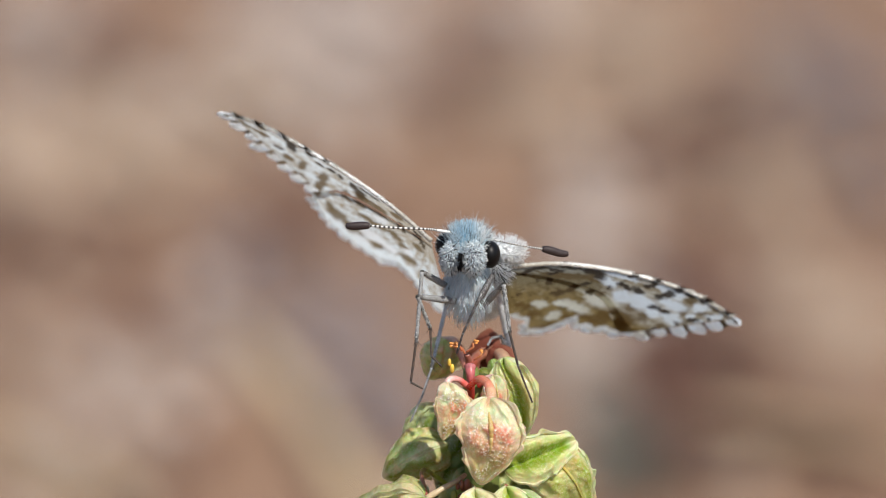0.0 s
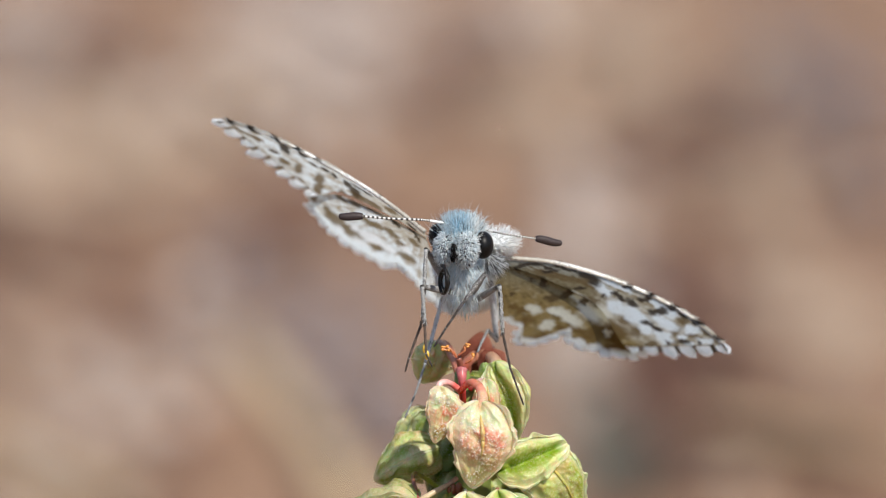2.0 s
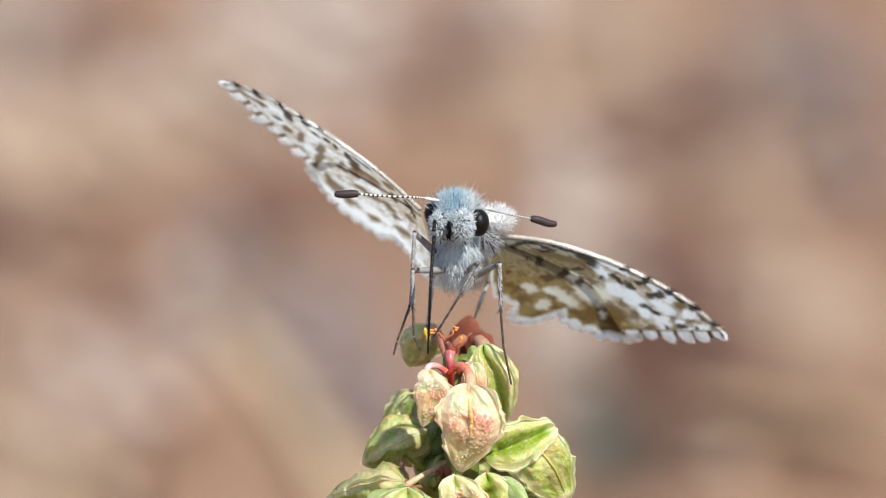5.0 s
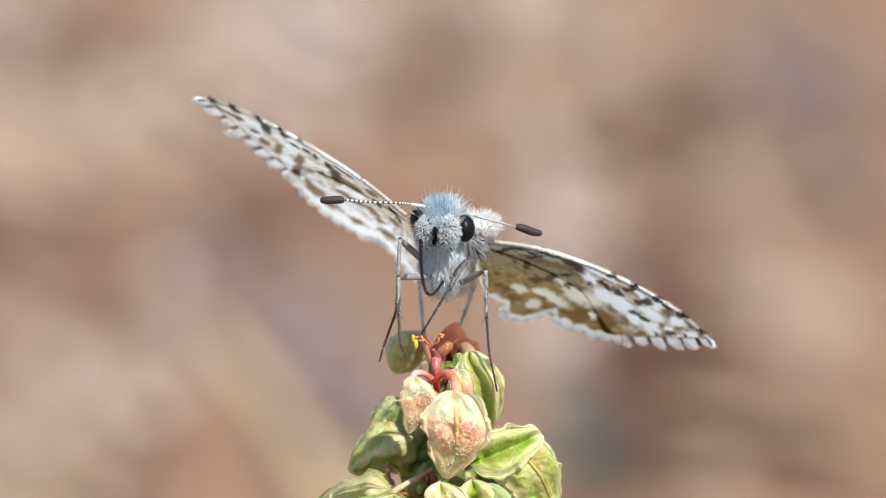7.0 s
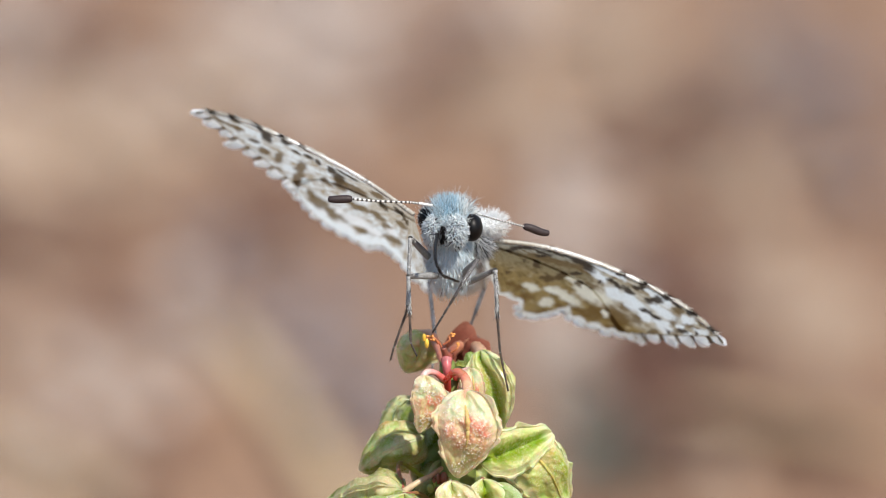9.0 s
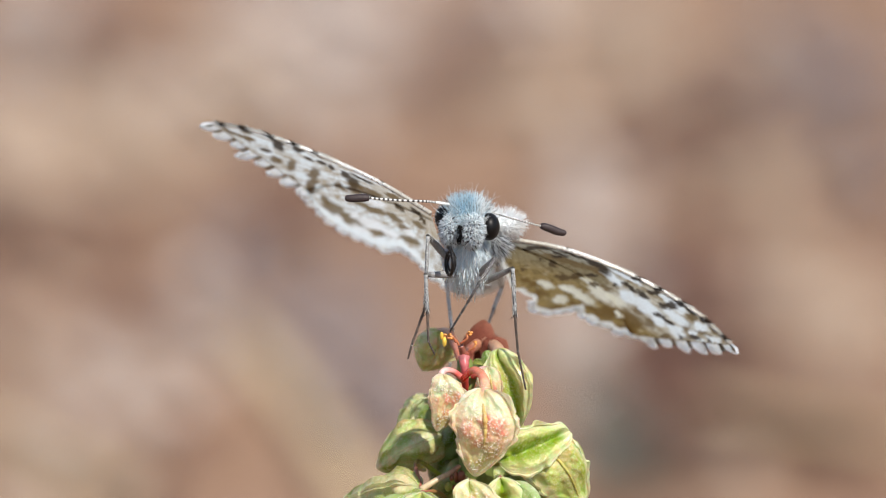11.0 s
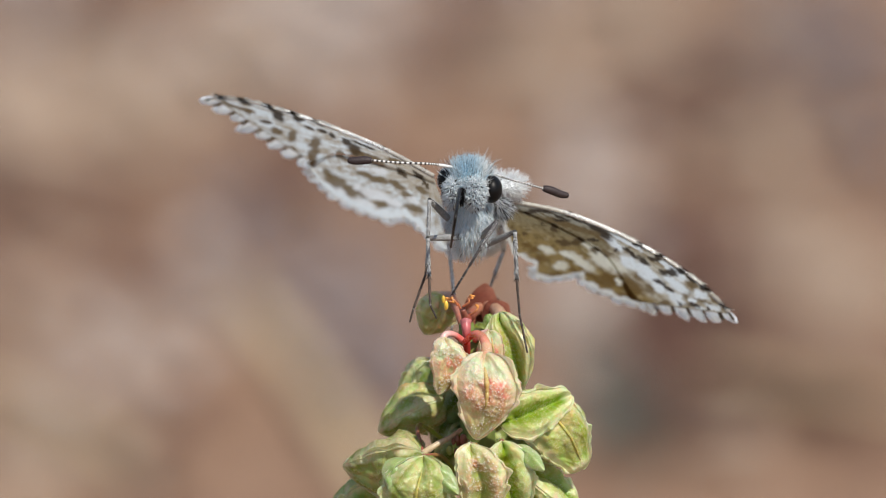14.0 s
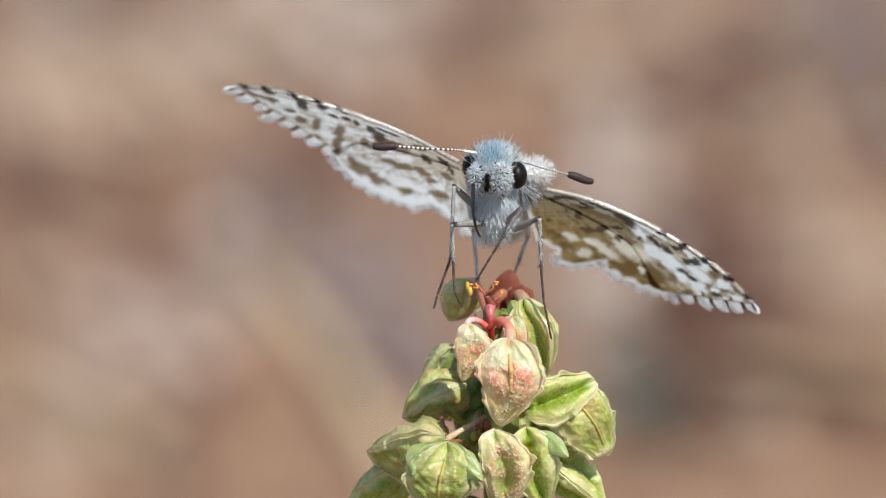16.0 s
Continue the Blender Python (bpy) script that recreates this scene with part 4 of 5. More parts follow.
def wing_sheet(side, s0, s1, lead, trail, tint, lift, ns, nc):
    sh = Shape()
    verts, cols, faces = [], [], []
    for i in range(ns + 1):
        s = s0 + (s1 - s0) * (1 - (1 - i / ns) ** 1.15)
        a, b = lead(s), trail(s)
        if b < a + 0.02:
            b = a + 0.02
        for j in range(nc + 1):
            c = a + (b - a) * j / nc
            verts.append(wing_place(side, s, c, lift))
            cols.append(tint(side, s, c, trail))
    for i in range(ns):
        for j in range(nc):
            a = i * (nc + 1) + j
            faces.append((a, a + 1, a + nc + 2, a + nc + 1))
    sh.add(verts, faces, cols)
    return sh


def fringe(side, trail, s0, s1, tufts, lift, dark, length, gap):
    """Fringe along the outer margin: cupped white tufts of hair, with short brown hair between them."""
    sh = Shape()
    rs = random.Random(tufts * 7 + (side == "R"))
    n = 400
    pts = [(s0 + (s1 - s0) * i / n, trail(s0 + (s1 - s0) * i / n)) for i in range(n + 1)]
    cum = [0.0]
    for p, q in zip(pts, pts[1:]):
        cum.append(cum[-1] + math.hypot(q[0] - p[0], q[1] - p[1]))
    total = cum[-1]

    def margin(at):
        """Place on the rim and the two directions there: along it and out from it."""
        at = max(0.0, min(total * 0.9999, at))
        i = max(0, int(np.searchsorted(cum, at)) - 1)
        p, q = pts[i], pts[i + 1]
        t = (at - cum[i]) / max(1e-9, cum[i + 1] - cum[i])
        lo, hi = pts[max(0, i - 12)], pts[min(n, i + 13)]
        ds, dc = hi[0] - lo[0], hi[1] - lo[1]
        ln = math.hypot(ds, dc)
        ns, nc = -dc / ln, ds / ln
        if ns * 0.3 + nc < 0:
            ns, nc = -ns, -nc
        return p[0] + (q[0] - p[0]) * t, p[1] + (q[1] - p[1]) * t, ds / ln, dc / ln, ns, nc

    step = total / (tufts - 0.4)
    for k in range(tufts):
        at0 = step * (k + 0.5)
        if at0 > total:
            break
        half = step * (1 - gap) * 0.5 * rs.uniform(0.88, 1.1)
        le = length * rs.uniform(0.6, 1.2)
        droop = rs.uniform(0, 3)
        s, c, ts, tc, ns, nc = margin(at0)
        nu, nv = 10, 12
        verts, cols = [], []
        for i in range(nu + 1):
            t = i / nu
            wide = half * (0.78 + 0.3 * math.sin(math.pi * min(1, t * 1.1))) * (1 - t ** 4) ** 0.5
            for j in range(nv + 1):
                v = -1 + 2 * j / nv
                rag = 0.07 * noise.noise(Vector((v * 6 + k * 9, t * 2, 3)))
                x, y = v * wide, (t * (1 - 0.12 * v * v) + rag * t) * le - 0.1
                up = lift - droop * t * t - 5 * v * v * t + 2.2 * noise.noise(Vector((v * 9, t * 2, k * 5.0)))
                verts.append(wing_place(side, s + ts * x + ns * y, c + tc * x + nc * y, up))
                g = noise.noise(Vector((v * 8, t * 1.5, k * 7.0)))
                col = blend((0.97, 0.985, 0.98), (0.86, 0.87, 0.86), 0.5 * max(0, g))
                cols.append(blend(col, (0.5, 0.43, 0.33), 0.5 * smoothstep(0.25, 0.0, t)))
        faces = [(i * (nv + 1) + j, i * (nv + 1) + j + 1, (i + 1) * (nv + 1) + j + 1, (i + 1) * (nv + 1) + j) for i in range(nu) for j in range(nv)]
        sh.add(verts, faces, cols)
        # loose hair round the tuft and short dark hair in the gap
        for q in range(34):
            v = rs.uniform(-1, 1)
            s2, c2, ts2, tc2, ns2, nc2 = margin(at0 + v * half)
            l2 = le * rs.uniform(0.75, 1.05) * (1 - 0.3 * v * v)
            root = wing_place(side, s2, c2, lift)
            tip = wing_place(side, s2 + ns2 * l2 - ts2 * v * 0.1, c2 + nc2 * l2 - tc2 * v * 0.1, lift - droop * rs.uniform(0.5, 1.3))
            across = Vector((rs.gauss(0, 1), rs.gauss(0, 1), rs.gauss(0, 1))).normalized()
            sh.blade(root, tip, across, 0.035 * MM, (0.96, 0.975, 0.97))
        for q in range(int(14 * gap / 0.3)):
            s2, c2, ts2, tc2, ns2, nc2 = margin(at0 + step * (0.5 + rs.uniform(-0.5, 0.5) * gap * 1.3))
            l2 = le * rs.uniform(0.25, 0.55)
            root = wing_place(side, s2 - ns2 * 0.1, c2 - nc2 * 0.1, lift)
            tip = wing_place(side, s2 + ns2 * l2, c2 + nc2 * l2, lift - rs.uniform(0, 6))
            across = Vector((rs.gauss(0, 1), rs.gauss(0, 1), rs.gauss(0, 1))).normalized()
            sh.blade(root, tip, across, 0.05 * MM, blend(dark, (0.5, 0.42, 0.3), rs.random() * 0.6))
    return sh


def costa(side):
    """The thick pale front edge, with dark bars towards the tip."""
    sh = Shape()
    line, cols, rad = [], [], []
    for i in range(131):
        s = 13.15 * i / 130
        line.append(wing_place(side, s, fore_lead(s) - 0.02, 0.5))
        dark = any(abs(s - q) < 0.2 for q in BARS)
        base = blend((0.36, 0.33, 0.28), (0.95, 0.94, 0.90), smoothstep(2.0, 4.0, s) + 0.5 * noise.noise(Vector((s * 9, 0, 2))))
        cols.append(blend(base, BLACK, 0.85) if dark else base)
        rad.append((0.125 - 0.06 * (s / 13.15)) * MM * (0.8 if dark else 1.0))
    sh.tube(line, rad, cols, 8)
    return sh


def costa_scales(side):
    sh = Shape()
    rs = random.Random(5)
    for k in range(900):
        s = rs.uniform(0.2, 13.0)
        root = wing_place(side, s, fore_lead(s) - 0.03, rs.uniform(-3, 3))
        tip = wing_place(side, s + rs.uniform(0.2, 0.5), fore_lead(s) - rs.uniform(0.0, 0.22), rs.uniform(-4, 6))
        dark = any(abs(s - q) < 0.22 for q in BARS) or (s < 4.0 and rs.random() < 0.6)
        sh.hair(root, tip, Vector((0, 0, 0)), 0.02 * MM, BLACK if dark else (0.82, 0.8, 0.75))
    return sh


WINGS = {}
for side, root in (("L", ROOT_L), ("R", ROOT_R)):
    fore_edge, hind_edge, span = (fore_trail_left, hind_trail_left, 8.9) if side == "L" else (fore_trail, hind_trail_right, 10.3)
    w = wing_sheet(side, 0.0, 13.2, fore_lead, fore_edge, fore_tint, 0.0, 230, 104).link(
        "forewing", MAT_WING, butterfly, "forewing with white, olive and black checkered underside")
    w.location = root
    costa(side).link("costa", MAT_RING, w, "pale front edge with dark bars")
    costa_scales(side).link("edge_trim", MAT_FRINGE, w)
    fringe(side, fore_edge, 8.4 if side == "L" else 9.6, 13.2, 8 if side == "L" else 6, 0.0, (0.34, 0.27, 0.18) if side == "L" else (0.12, 0.09, 0.05), 1.45 if side == "L" else 1.0, 0.2).link("fringe", MAT_FRINGE, w, "checkered white fringe")
    h = wing_sheet(side, 0.0, span, hind_lead, hind_edge, hind_tint, -1.2, 190, 110).link(
        "hindwing", MAT_WING, butterfly, "hindwing with brown and cream mottled underside")
    h.location = root
    fringe(side, hind_edge, 0.5 if side == "L" else 4.0, span - 0.1, 15 if side == "L" else 13, -1.2, (0.62, 0.56, 0.46), 0.58 if side == "L" else 0.46, 0.05).link("fringe", MAT_FRINGE, h, "white hair fringe")
    WINGS[side] = (w, h, root)


# ---- body, head, hair ----
def fur(c, r, count, length, tint, lie=Vector((0, 0, 0)), keep=None, thick=0.014, seed=1, wild=0.35, dark=0.0):
    """Hair standing off an ellipsoid, c and r in the body's space."""
    rs = random.Random(seed)
    sh = Shape()
    made = 0
    while made < count:
        v = Vector((rs.gauss(0, 1), rs.gauss(0, 1), rs.gauss(0, 1))).normalized()
        if keep and not keep(v):
            continue
        made += 1
        p = c + Vector((v.x * r[0], v.y * r[1], v.z * r[2]))
        nrm = Vector((v.x / r[0], v.y / r[1], v.z / r[2])).normalized()
        d = (nrm + lie + Vector((rs.gauss(0, wild), rs.gauss(0, wild), rs.gauss(0, wild)))).normalized()
        le = length * MM * rs.uniform(0.55, 1.25)
        col = tint(v, rs) if callable(tint) else tint
        shade = rs.uniform(0.82, 1.08)
        col = tuple(x * shade for x in col)
        if rs.random() < dark:
            col = (0.04, 0.04, 0.045)
        sh.hair(p - nrm * 0.05 * MM, p + d * le, Vector((rs.gauss(0, 1), rs.gauss(0, 1), rs.gauss(0, 1))) * le * 0.08,
                thick * MM * rs.uniform(0.7, 1.3), col, blend(col, (0.9, 0.92, 0.95), 0.25))
    return sh


def ellipsoid(name, c, r, mat=MAT_SKIN, label="", turn=None):
    s = Shape()
    s.ball(c, r, (0.4, 0.42, 0.45), 16, 24, turn)
    return s.link(name, mat, butterfly, label)


FROST = (0.90, 0.92, 0.92)
BLUE = (0.30, 0.62, 0.80)


ANTENNAE = []


def make_body():
    thorax = ellipsoid("thorax", in_body(840, 425, 5.2), (1.42 * MM, 2.6 * MM, 1.5 * MM), MAT_WHITE)
    fur(in_body(840, 425, 5.2), (1.42 * MM, 2.6 * MM, 1.5 * MM), 1100, 0.5, FROST, Vector((0.4, 0.3, -0.6)), lambda v: v.y < 0.5, seed=2, dark=0.28, thick=0.018).link("hair", MAT_FUR, thorax, "white and grey hair")
    abdomen = ellipsoid("abdomen", in_body(858, 470, 11.5), (1.15 * MM, 5.0 * MM, 1.1 * MM), turn=Euler((radians(-14), 0, 0)).to_matrix())
    fur(in_body(858, 470, 11.5), (1.15 * MM, 4.6 * MM, 1.1 * MM), 1500, 0.4, (0.62, 0.62, 0.6), Vector((0, 0.8, 0)), seed=3).link("hair", MAT_FUR, abdomen)
    breast_c, breast_r = in_body(828, 452, 2.4), (1.0 * MM, 1.3 * MM, 1.55 * MM)
    breast = ellipsoid("breast", breast_c, breast_r, MAT_BLUISH)
    fur(breast_c, breast_r, 1300, 0.9, lambda v, rs: blend((0.78, 0.90, 0.96), (0.98, 0.98, 0.98), rs.random()),
        Vector((0, -0.25, -1.9)), lambda v: v.y < 0.35, seed=4, wild=0.2, dark=0.01, thick=0.022).link("hair", MAT_FUR, breast, "long bluish-white hair")
    collar_c, collar_r = in_body(888, 398, 3.2), (1.0 * MM, 1.0 * MM, 0.56 * MM)
    fur(collar_c, collar_r, 900, 0.5, (0.95, 0.96, 0.96), Vector((0.5, 0, 0.2)), lambda v: v.y < 0.4, seed=8, wild=0.3, thick=0.02).link("collar_hair", MAT_FUR, thorax, "fluffy white collar hair")
    s = Shape()
    s.ball(collar_c, collar_r, (0.8, 0.8, 0.8), 12, 18)
    s.link("collar", MAT_WHITE, thorax)
    # dark-grey bristles at the wing joint
    fur(in_body(882, 432, 2.2), (0.42 * MM, 0.7 * MM, 0.5 * MM), 300, 0.55, (0.78, 0.80, 0.82), Vector((1.4, 0, -1.5)), lambda v: v.y < 0.4, seed=9, dark=0.38, thick=0.02, wild=0.16).link("shoulder_hair", MAT_FUR, thorax, "grey and black bristles")
    head_c, head_r = in_body(826, 398, 1.2), (1.2 * MM, 1.05 * MM, 1.1 * MM)
    head = ellipsoid("head", head_c, head_r, MAT_CROWN)

    def crown(v, rs):
        k = smoothstep(0.75, 0.1, abs(v.x + 0.1)) * smoothstep(-0.05, 0.3, v.z)
        return blend(FROST, BLUE, k * rs.uniform(0.35, 0.95))

    fur(head_c, head_r, 2500, 0.66, crown, Vector((0, 0.0, 0.45)), lambda v: v.y < 0.6 and v.z > -0.1 and (abs(v.x) < 0.62 or v.y > 0.1), seed=5, wild=0.25, dark=0.07, thick=0.017).link("crown_hair", MAT_FUR, head, "pale blue hair on the crown")
    fur(head_c, head_r, 170, 1.05, (0.62, 0.72, 0.78), Vector((0, 0.0, 0.5)), lambda v: v.y < 0.5 and v.z > 0.25, seed=6, wild=0.4, dark=0.3, thick=0.012).link("long_hair", MAT_FUR, head, "sparse long bristles")
    for i, (c, r, n) in enumerate(((in_body(797, 408, 0.15), (0.46 * MM, 0.50 * MM, 0.74 * MM), 800), (in_body(835, 410, -0.05), (0.56 * MM, 0.54 * MM, 0.80 * MM), 1050))):
        s = Shape()
        s.ball(c, r, (0.5, 0.5, 0.5), 12, 16)
        p = s.link("palp", MAT_GAP_GREY, head)
        fur(c, r, n, 0.26, lambda v, rs: blend((0.95, 0.98, 0.99), (0.62, 0.72, 0.78), rs.random() ** 1.6), Vector((0, -0.15, -0.65)), lambda v: v.y < 0.35, seed=20 + i, wild=0.5, dark=0.09, thick=0.042).link("hair", MAT_FUR, p, "white bristly scales")
    # bluish hair in the middle of the face
    face_c, face_r = in_body(817, 398, 0.3), (0.40 * MM, 0.50 * MM, 0.62 * MM)
    s = Shape()
    s.ball(face_c, face_r, (0.5, 0.5, 0.5), 12, 16)
    face = s.link("face", MAT_BLUISH, head)
    fur(face_c, face_r, 620, 0.34, lambda v, rs: blend((0.50, 0.74, 0.86), (0.96, 0.96, 0.96), rs.random() ** 1.5), Vector((0, -0.2, 0.2)), lambda v: v.y < 0.4, seed=31, wild=0.4, dark=0.06, thick=0.02).link("hair", MAT_FUR, face, "bluish hair of the face")
    s = Shape()
    rs = random.Random(9)
    for q in range(110):
        z = rs.random()
        root = in_body(814 - 2 * z + rs.gauss(0, 2.0), 399 + 28 * z, -0.42 - 0.35 * math.sin(math.pi * z))
        s.hair(root, root + Vector((rs.gauss(0, 0.05), -0.26, -0.16 + rs.gauss(0, 0.08))) * MM, Vector((0, 0, 0)), 0.03 * MM, (0.012, 0.01, 0.01))
    s.link("palp_tip", MAT_FUR, head, "black hair at the tips of the palps")
    for c, r in ((in_body(865, 402, 0.95), 0.70), (in_body(787, 386, 1.75), 0.66)):
        s = Shape()
        s.ball(c, (r * MM * 0.80, r * MM, r * MM * 1.02), (0, 0, 0), 24, 36)
        s.link("eye", MAT_EYE, head, "glossy black eye")
    for pts, club in (([(795, 363, 0.6), (772, 359, 0.3), (752, 357, 0.1), (700, 355, 0.0), (652, 351, -0.1)], [(653, 351, -0.1), (640, 351, -0.1), (622, 352, -0.1), (610, 351, -0.1)]),
                      ([(866, 374, 1.9), (882, 380, 1.3), (905, 387, 1.1), (935, 395, 1.4), (958, 401, 1.9)], [(956, 400, 1.9), (970, 404, 2.0), (988, 411, 2.2), (1002, 413, 2.3)])):
        s = Shape()
        path = smooth_path([in_body(*p) for p in pts], 96)
        cols, rad = [], []
        for i in range(97):
            q = i / 96
            ring = (i % 4) < 2
            if q < 0.26:
                cols.append((0.78, 0.76, 0.72))
                rad.append(0.075 * MM)
            else:
                cols.append((0.72, 0.70, 0.66) if ring else (0.03, 0.025, 0.022))
                rad.append((0.055 if ring else 0.065) * MM)
        foot = path[0].copy()
        s.tube([p - foot for p in path], [q * (1.0 if club[0][0] < 800 else 0.8) for q in rad], cols, 8)
        a = s.link("antenna", MAT_RING, head, "black and white ringed antenna")
        a.location = foot
        ANTENNAE.append((a, foot))
        s = Shape()
        path = smooth_path([in_body(*p) - foot for p in club], 20)
        s.tube(path, [MM * (0.07 + 0.15 * math.sin(math.pi * min(1, (i / 20) ** 0.8 * 0.86 + 0.07)) ** 0.55) if i < 20 else 0.05 * MM for i in range(21)], (0, 0, 0), 12)
        s.link("club", MAT_CLUB, a, "dark brown club")


make_body()

# ---- legs: hip, knee, ankle, bend of the foot, toe on the sheet ----
LEGS_LATE = {
    "left_middle": [(796, 462, 2.4), (757, 419, 0.2), (752, 545, -0.2), (728, 612, -0.3), (722, 635, -0.2)],
    "left_front": [(818, 486, 2.2), (753, 487, -0.6), (756, 556, -0.8), (758, 605, -0.8), (769, 628, -0.6)],
    "right_front": [(842, 492, 1.9), (876, 458, -0.2), (846, 505, -0.9), (815, 556, -0.5), (796, 587, 0.2)],
    "right_middle": [(842, 506, 2.6), (907, 476, 0.2), (911, 560, 0.0), (916, 622, 0.2), (930, 690, 0.6)],
    "left_hind": [(812, 470, 5.5), (790, 500, 6.2), (802, 608, 7.2), (794, 660, 7.2), (780, 708, 7.2)],
    "right_hind": [(880, 470, 6.0), (888, 508, 9.5), (872, 550, 9.2), (860, 585, 8.6), (852, 600, 8.2)],
}
LEGS_EARLY = {
    "left_middle": [(772, 500, 1.2), (736, 467, 0.2), (729, 550, -0.2), (721, 625, -0.3), (744, 677, -0.2)],
    "left_front": [(796, 510, 0.8), (742, 512, 0.2), (748, 560, 0.6), (752, 600, 0.8), (762, 625, 0.8)],
    "right_front": [(842, 500, 0.9), (864, 466, -0.2), (828, 530, -0.9), (804, 585, -0.5), (796, 615, 0.2)],
    "right_middle": [(838, 530, 1.5), (879, 490, 0.2), (891, 575, 0.0), (905, 630, 0.2), (932, 700, 0.6)],
    "left_hind": [(802, 500, 4.5), (775, 530, 4.5), (752, 640, 4.0), (735, 690, 3.8), (713, 737, 3.6)],
    "right_hind": [(870, 500, 5.0), (876, 530, 6.5), (862, 560, 6.2), (856, 585, 5.6), (850, 600, 5.2)],
}
# the right front leg reaches across for a while
REACHING = [(842, 492, 1.9), (861, 466, -0.2), (827, 510, -0.9), (793, 560, -0.5), (768, 600, 0.2)]
LOWERED = [(842, 492, 1.9), (852, 520, -0.4), (829, 578, -0.8), (799, 624, -0.6), (770, 662, 0.0)]
LEG_PARTS = {}


def make_legs():
    for name, pts in LEGS_LATE.items():
        seg = []
        p = [in_body(*q) for q in pts]
        for k, (kind, r0, r1) in enumerate((("femur", 0.15, 0.12), ("tibia", 0.105, 0.085), ("tarsus", 0.068, 0.058), ("foot", 0.058, 0.045))):
            ln = (p[k + 1] - p[k]).length
            s = Shape()
            rs = random.Random(hash_name(name) + k)
            n = 14
            rad, cols = [], []
            for i in range(n + 1):
                q = i / n
                swell = 1 + (0.35 * math.sin(math.pi * q) if k == 0 else 0.22 * (i % 4 == 0))
                rad.append((r0 + (r1 - r0) * q) * MM * swell)
                pale = (0.36, 0.36, 0.355) if k < 2 else (0.12, 0.085, 0.065)
                if name == "right_front" and k > 0:
                    pale = (0.16, 0.15, 0.15)
                if "hind" in name:
                    pale = (0.66, 0.68, 0.70) if k < 2 else (0.34, 0.35, 0.36)
                c = blend(pale, (0.06, 0.05, 0.045), (0.25 * rs.random() + 0.6 * (i > 12)) if k < 2 else ((0.35 if "hind" in name else 0.85) if rs.random() < 0.5 else 0.0))
                cols.append(c)
            s.tube([Vector((0, 0, ln * i / n)) for i in range(n + 1)], rad, cols, 8)
            s.ball((0, 0, 0), (r0 * 1.12 * MM,) * 3, (0.05, 0.045, 0.04) if k in (1, 2) else (0.4, 0.39, 0.37), 6, 8)
            ob = s.link(kind, MAT_LEG, butterfly)
            if k < 2:
                h = Shape()
                for q in range(230 if k == 1 else 150):
                    z = rs.uniform(0.05, 0.95) * ln
                    a = rs.uniform(0, 6.283)
                    o = Vector((math.cos(a), math.sin(a), 0))
                    le = (rs.uniform(0.08, 0.2) if k == 0 or "right_middle" != name else rs.uniform(0.12, 0.42)) * MM
                    root = Vector((0, 0, z)) + o * r1 * MM * 1.0
                    dark = rs.random() < 0.35
                    h.hair(root, root + (o * (0.10 if dark else 0.22) + Vector((0, 0, 0.8))) * le, Vector((0, 0, 0)), (0.016 if dark else 0.011) * MM, (0.03, 0.028, 0.026) if dark else (0.85, 0.85, 0.83))
                if k == 1:
                    for q in (-1, 1, 0.3):
                        root = Vector((0, 0, ln * 0.97))
                        h.hair(root, root + Vector((0.30 * q, -0.18, 0.30)) * MM, Vector((0, 0, 0)), 0.022 * MM, (0.05, 0.042, 0.038))
                h.link("bristles", MAT_FUR, ob)
            else:
                h = Shape()
                for q in range(16):
                    z = rs.uniform(0.05, 1.0) * ln
                    a = rs.uniform(0, 6.283)
                    o = Vector((math.cos(a), math.sin(a), 0))
                    root = Vector((0, 0, z))
                    h.hair(root, root + (o * 0.5 + Vector((0, 0, 0.6))) * 0.16 * MM, Vector((0, 0, 0)), 0.009 * MM, (0.05, 0.045, 0.04))
                h.link("spines", MAT_FUR, ob)
            seg.append((ob, ln))
        LEG_PARTS[name] = seg


def hash_name(name):
    return sum(ord(ch) * (i + 3) for i, ch in enumerate(name))


make_legs()

# ---- the tongue: a chain of short stiff pieces ----
TONGUE_N = 22
TONGUE_L = 268 * U
TONGUE = []
for i in range(TONGUE_N):
    s = Shape()
    ln = TONGUE_L / TONGUE_N
    r = (0.105 - 0.05 * i / TONGUE_N) * MM
    s.tube([Vector((0, 0, -0.12 * ln)), Vector((0, 0, 0)), Vector((0, 0, ln)), Vector((0, 0, 1.12 * ln))], [r * 0.6, r, r * 0.98, r * 0.6], (0, 0, 0), 8)
    TONGUE.append(s.link("tongue_piece", MAT_DARK, butterfly, "black tongue piece" if i == 0 else ""))


# ---- what moves ----
# how far the body stands from its late place, in mm: seconds, right, up
BODY_ROWS = [(0.0, -0.28, -0.98), (0.5, -0.1, -0.67), (1.0, -0.19, -0.58), (1.5, -0.24, -0.41), (2.0, -0.19, -0.32),
             (2.5, -0.11, -0.05), (3.0, 0.07, -0.01), (3.5, 0.07, 0.17), (5.8, 0.25, -0.1), (6.5, 0.25, -0.05),
             (7.0, 0.2, 0.04), (7.5, 0.16, 0.08), (8.0, 0.16, 0.04), (8.5, 0.07, 0.04), (11.0, 0.0, 0.0),
             (12.0, 0.05, 0.02), (13.5, 0.04, 0.06), (15.0, 0.04, 0.06), (16.0, 0.07, 0.07)]
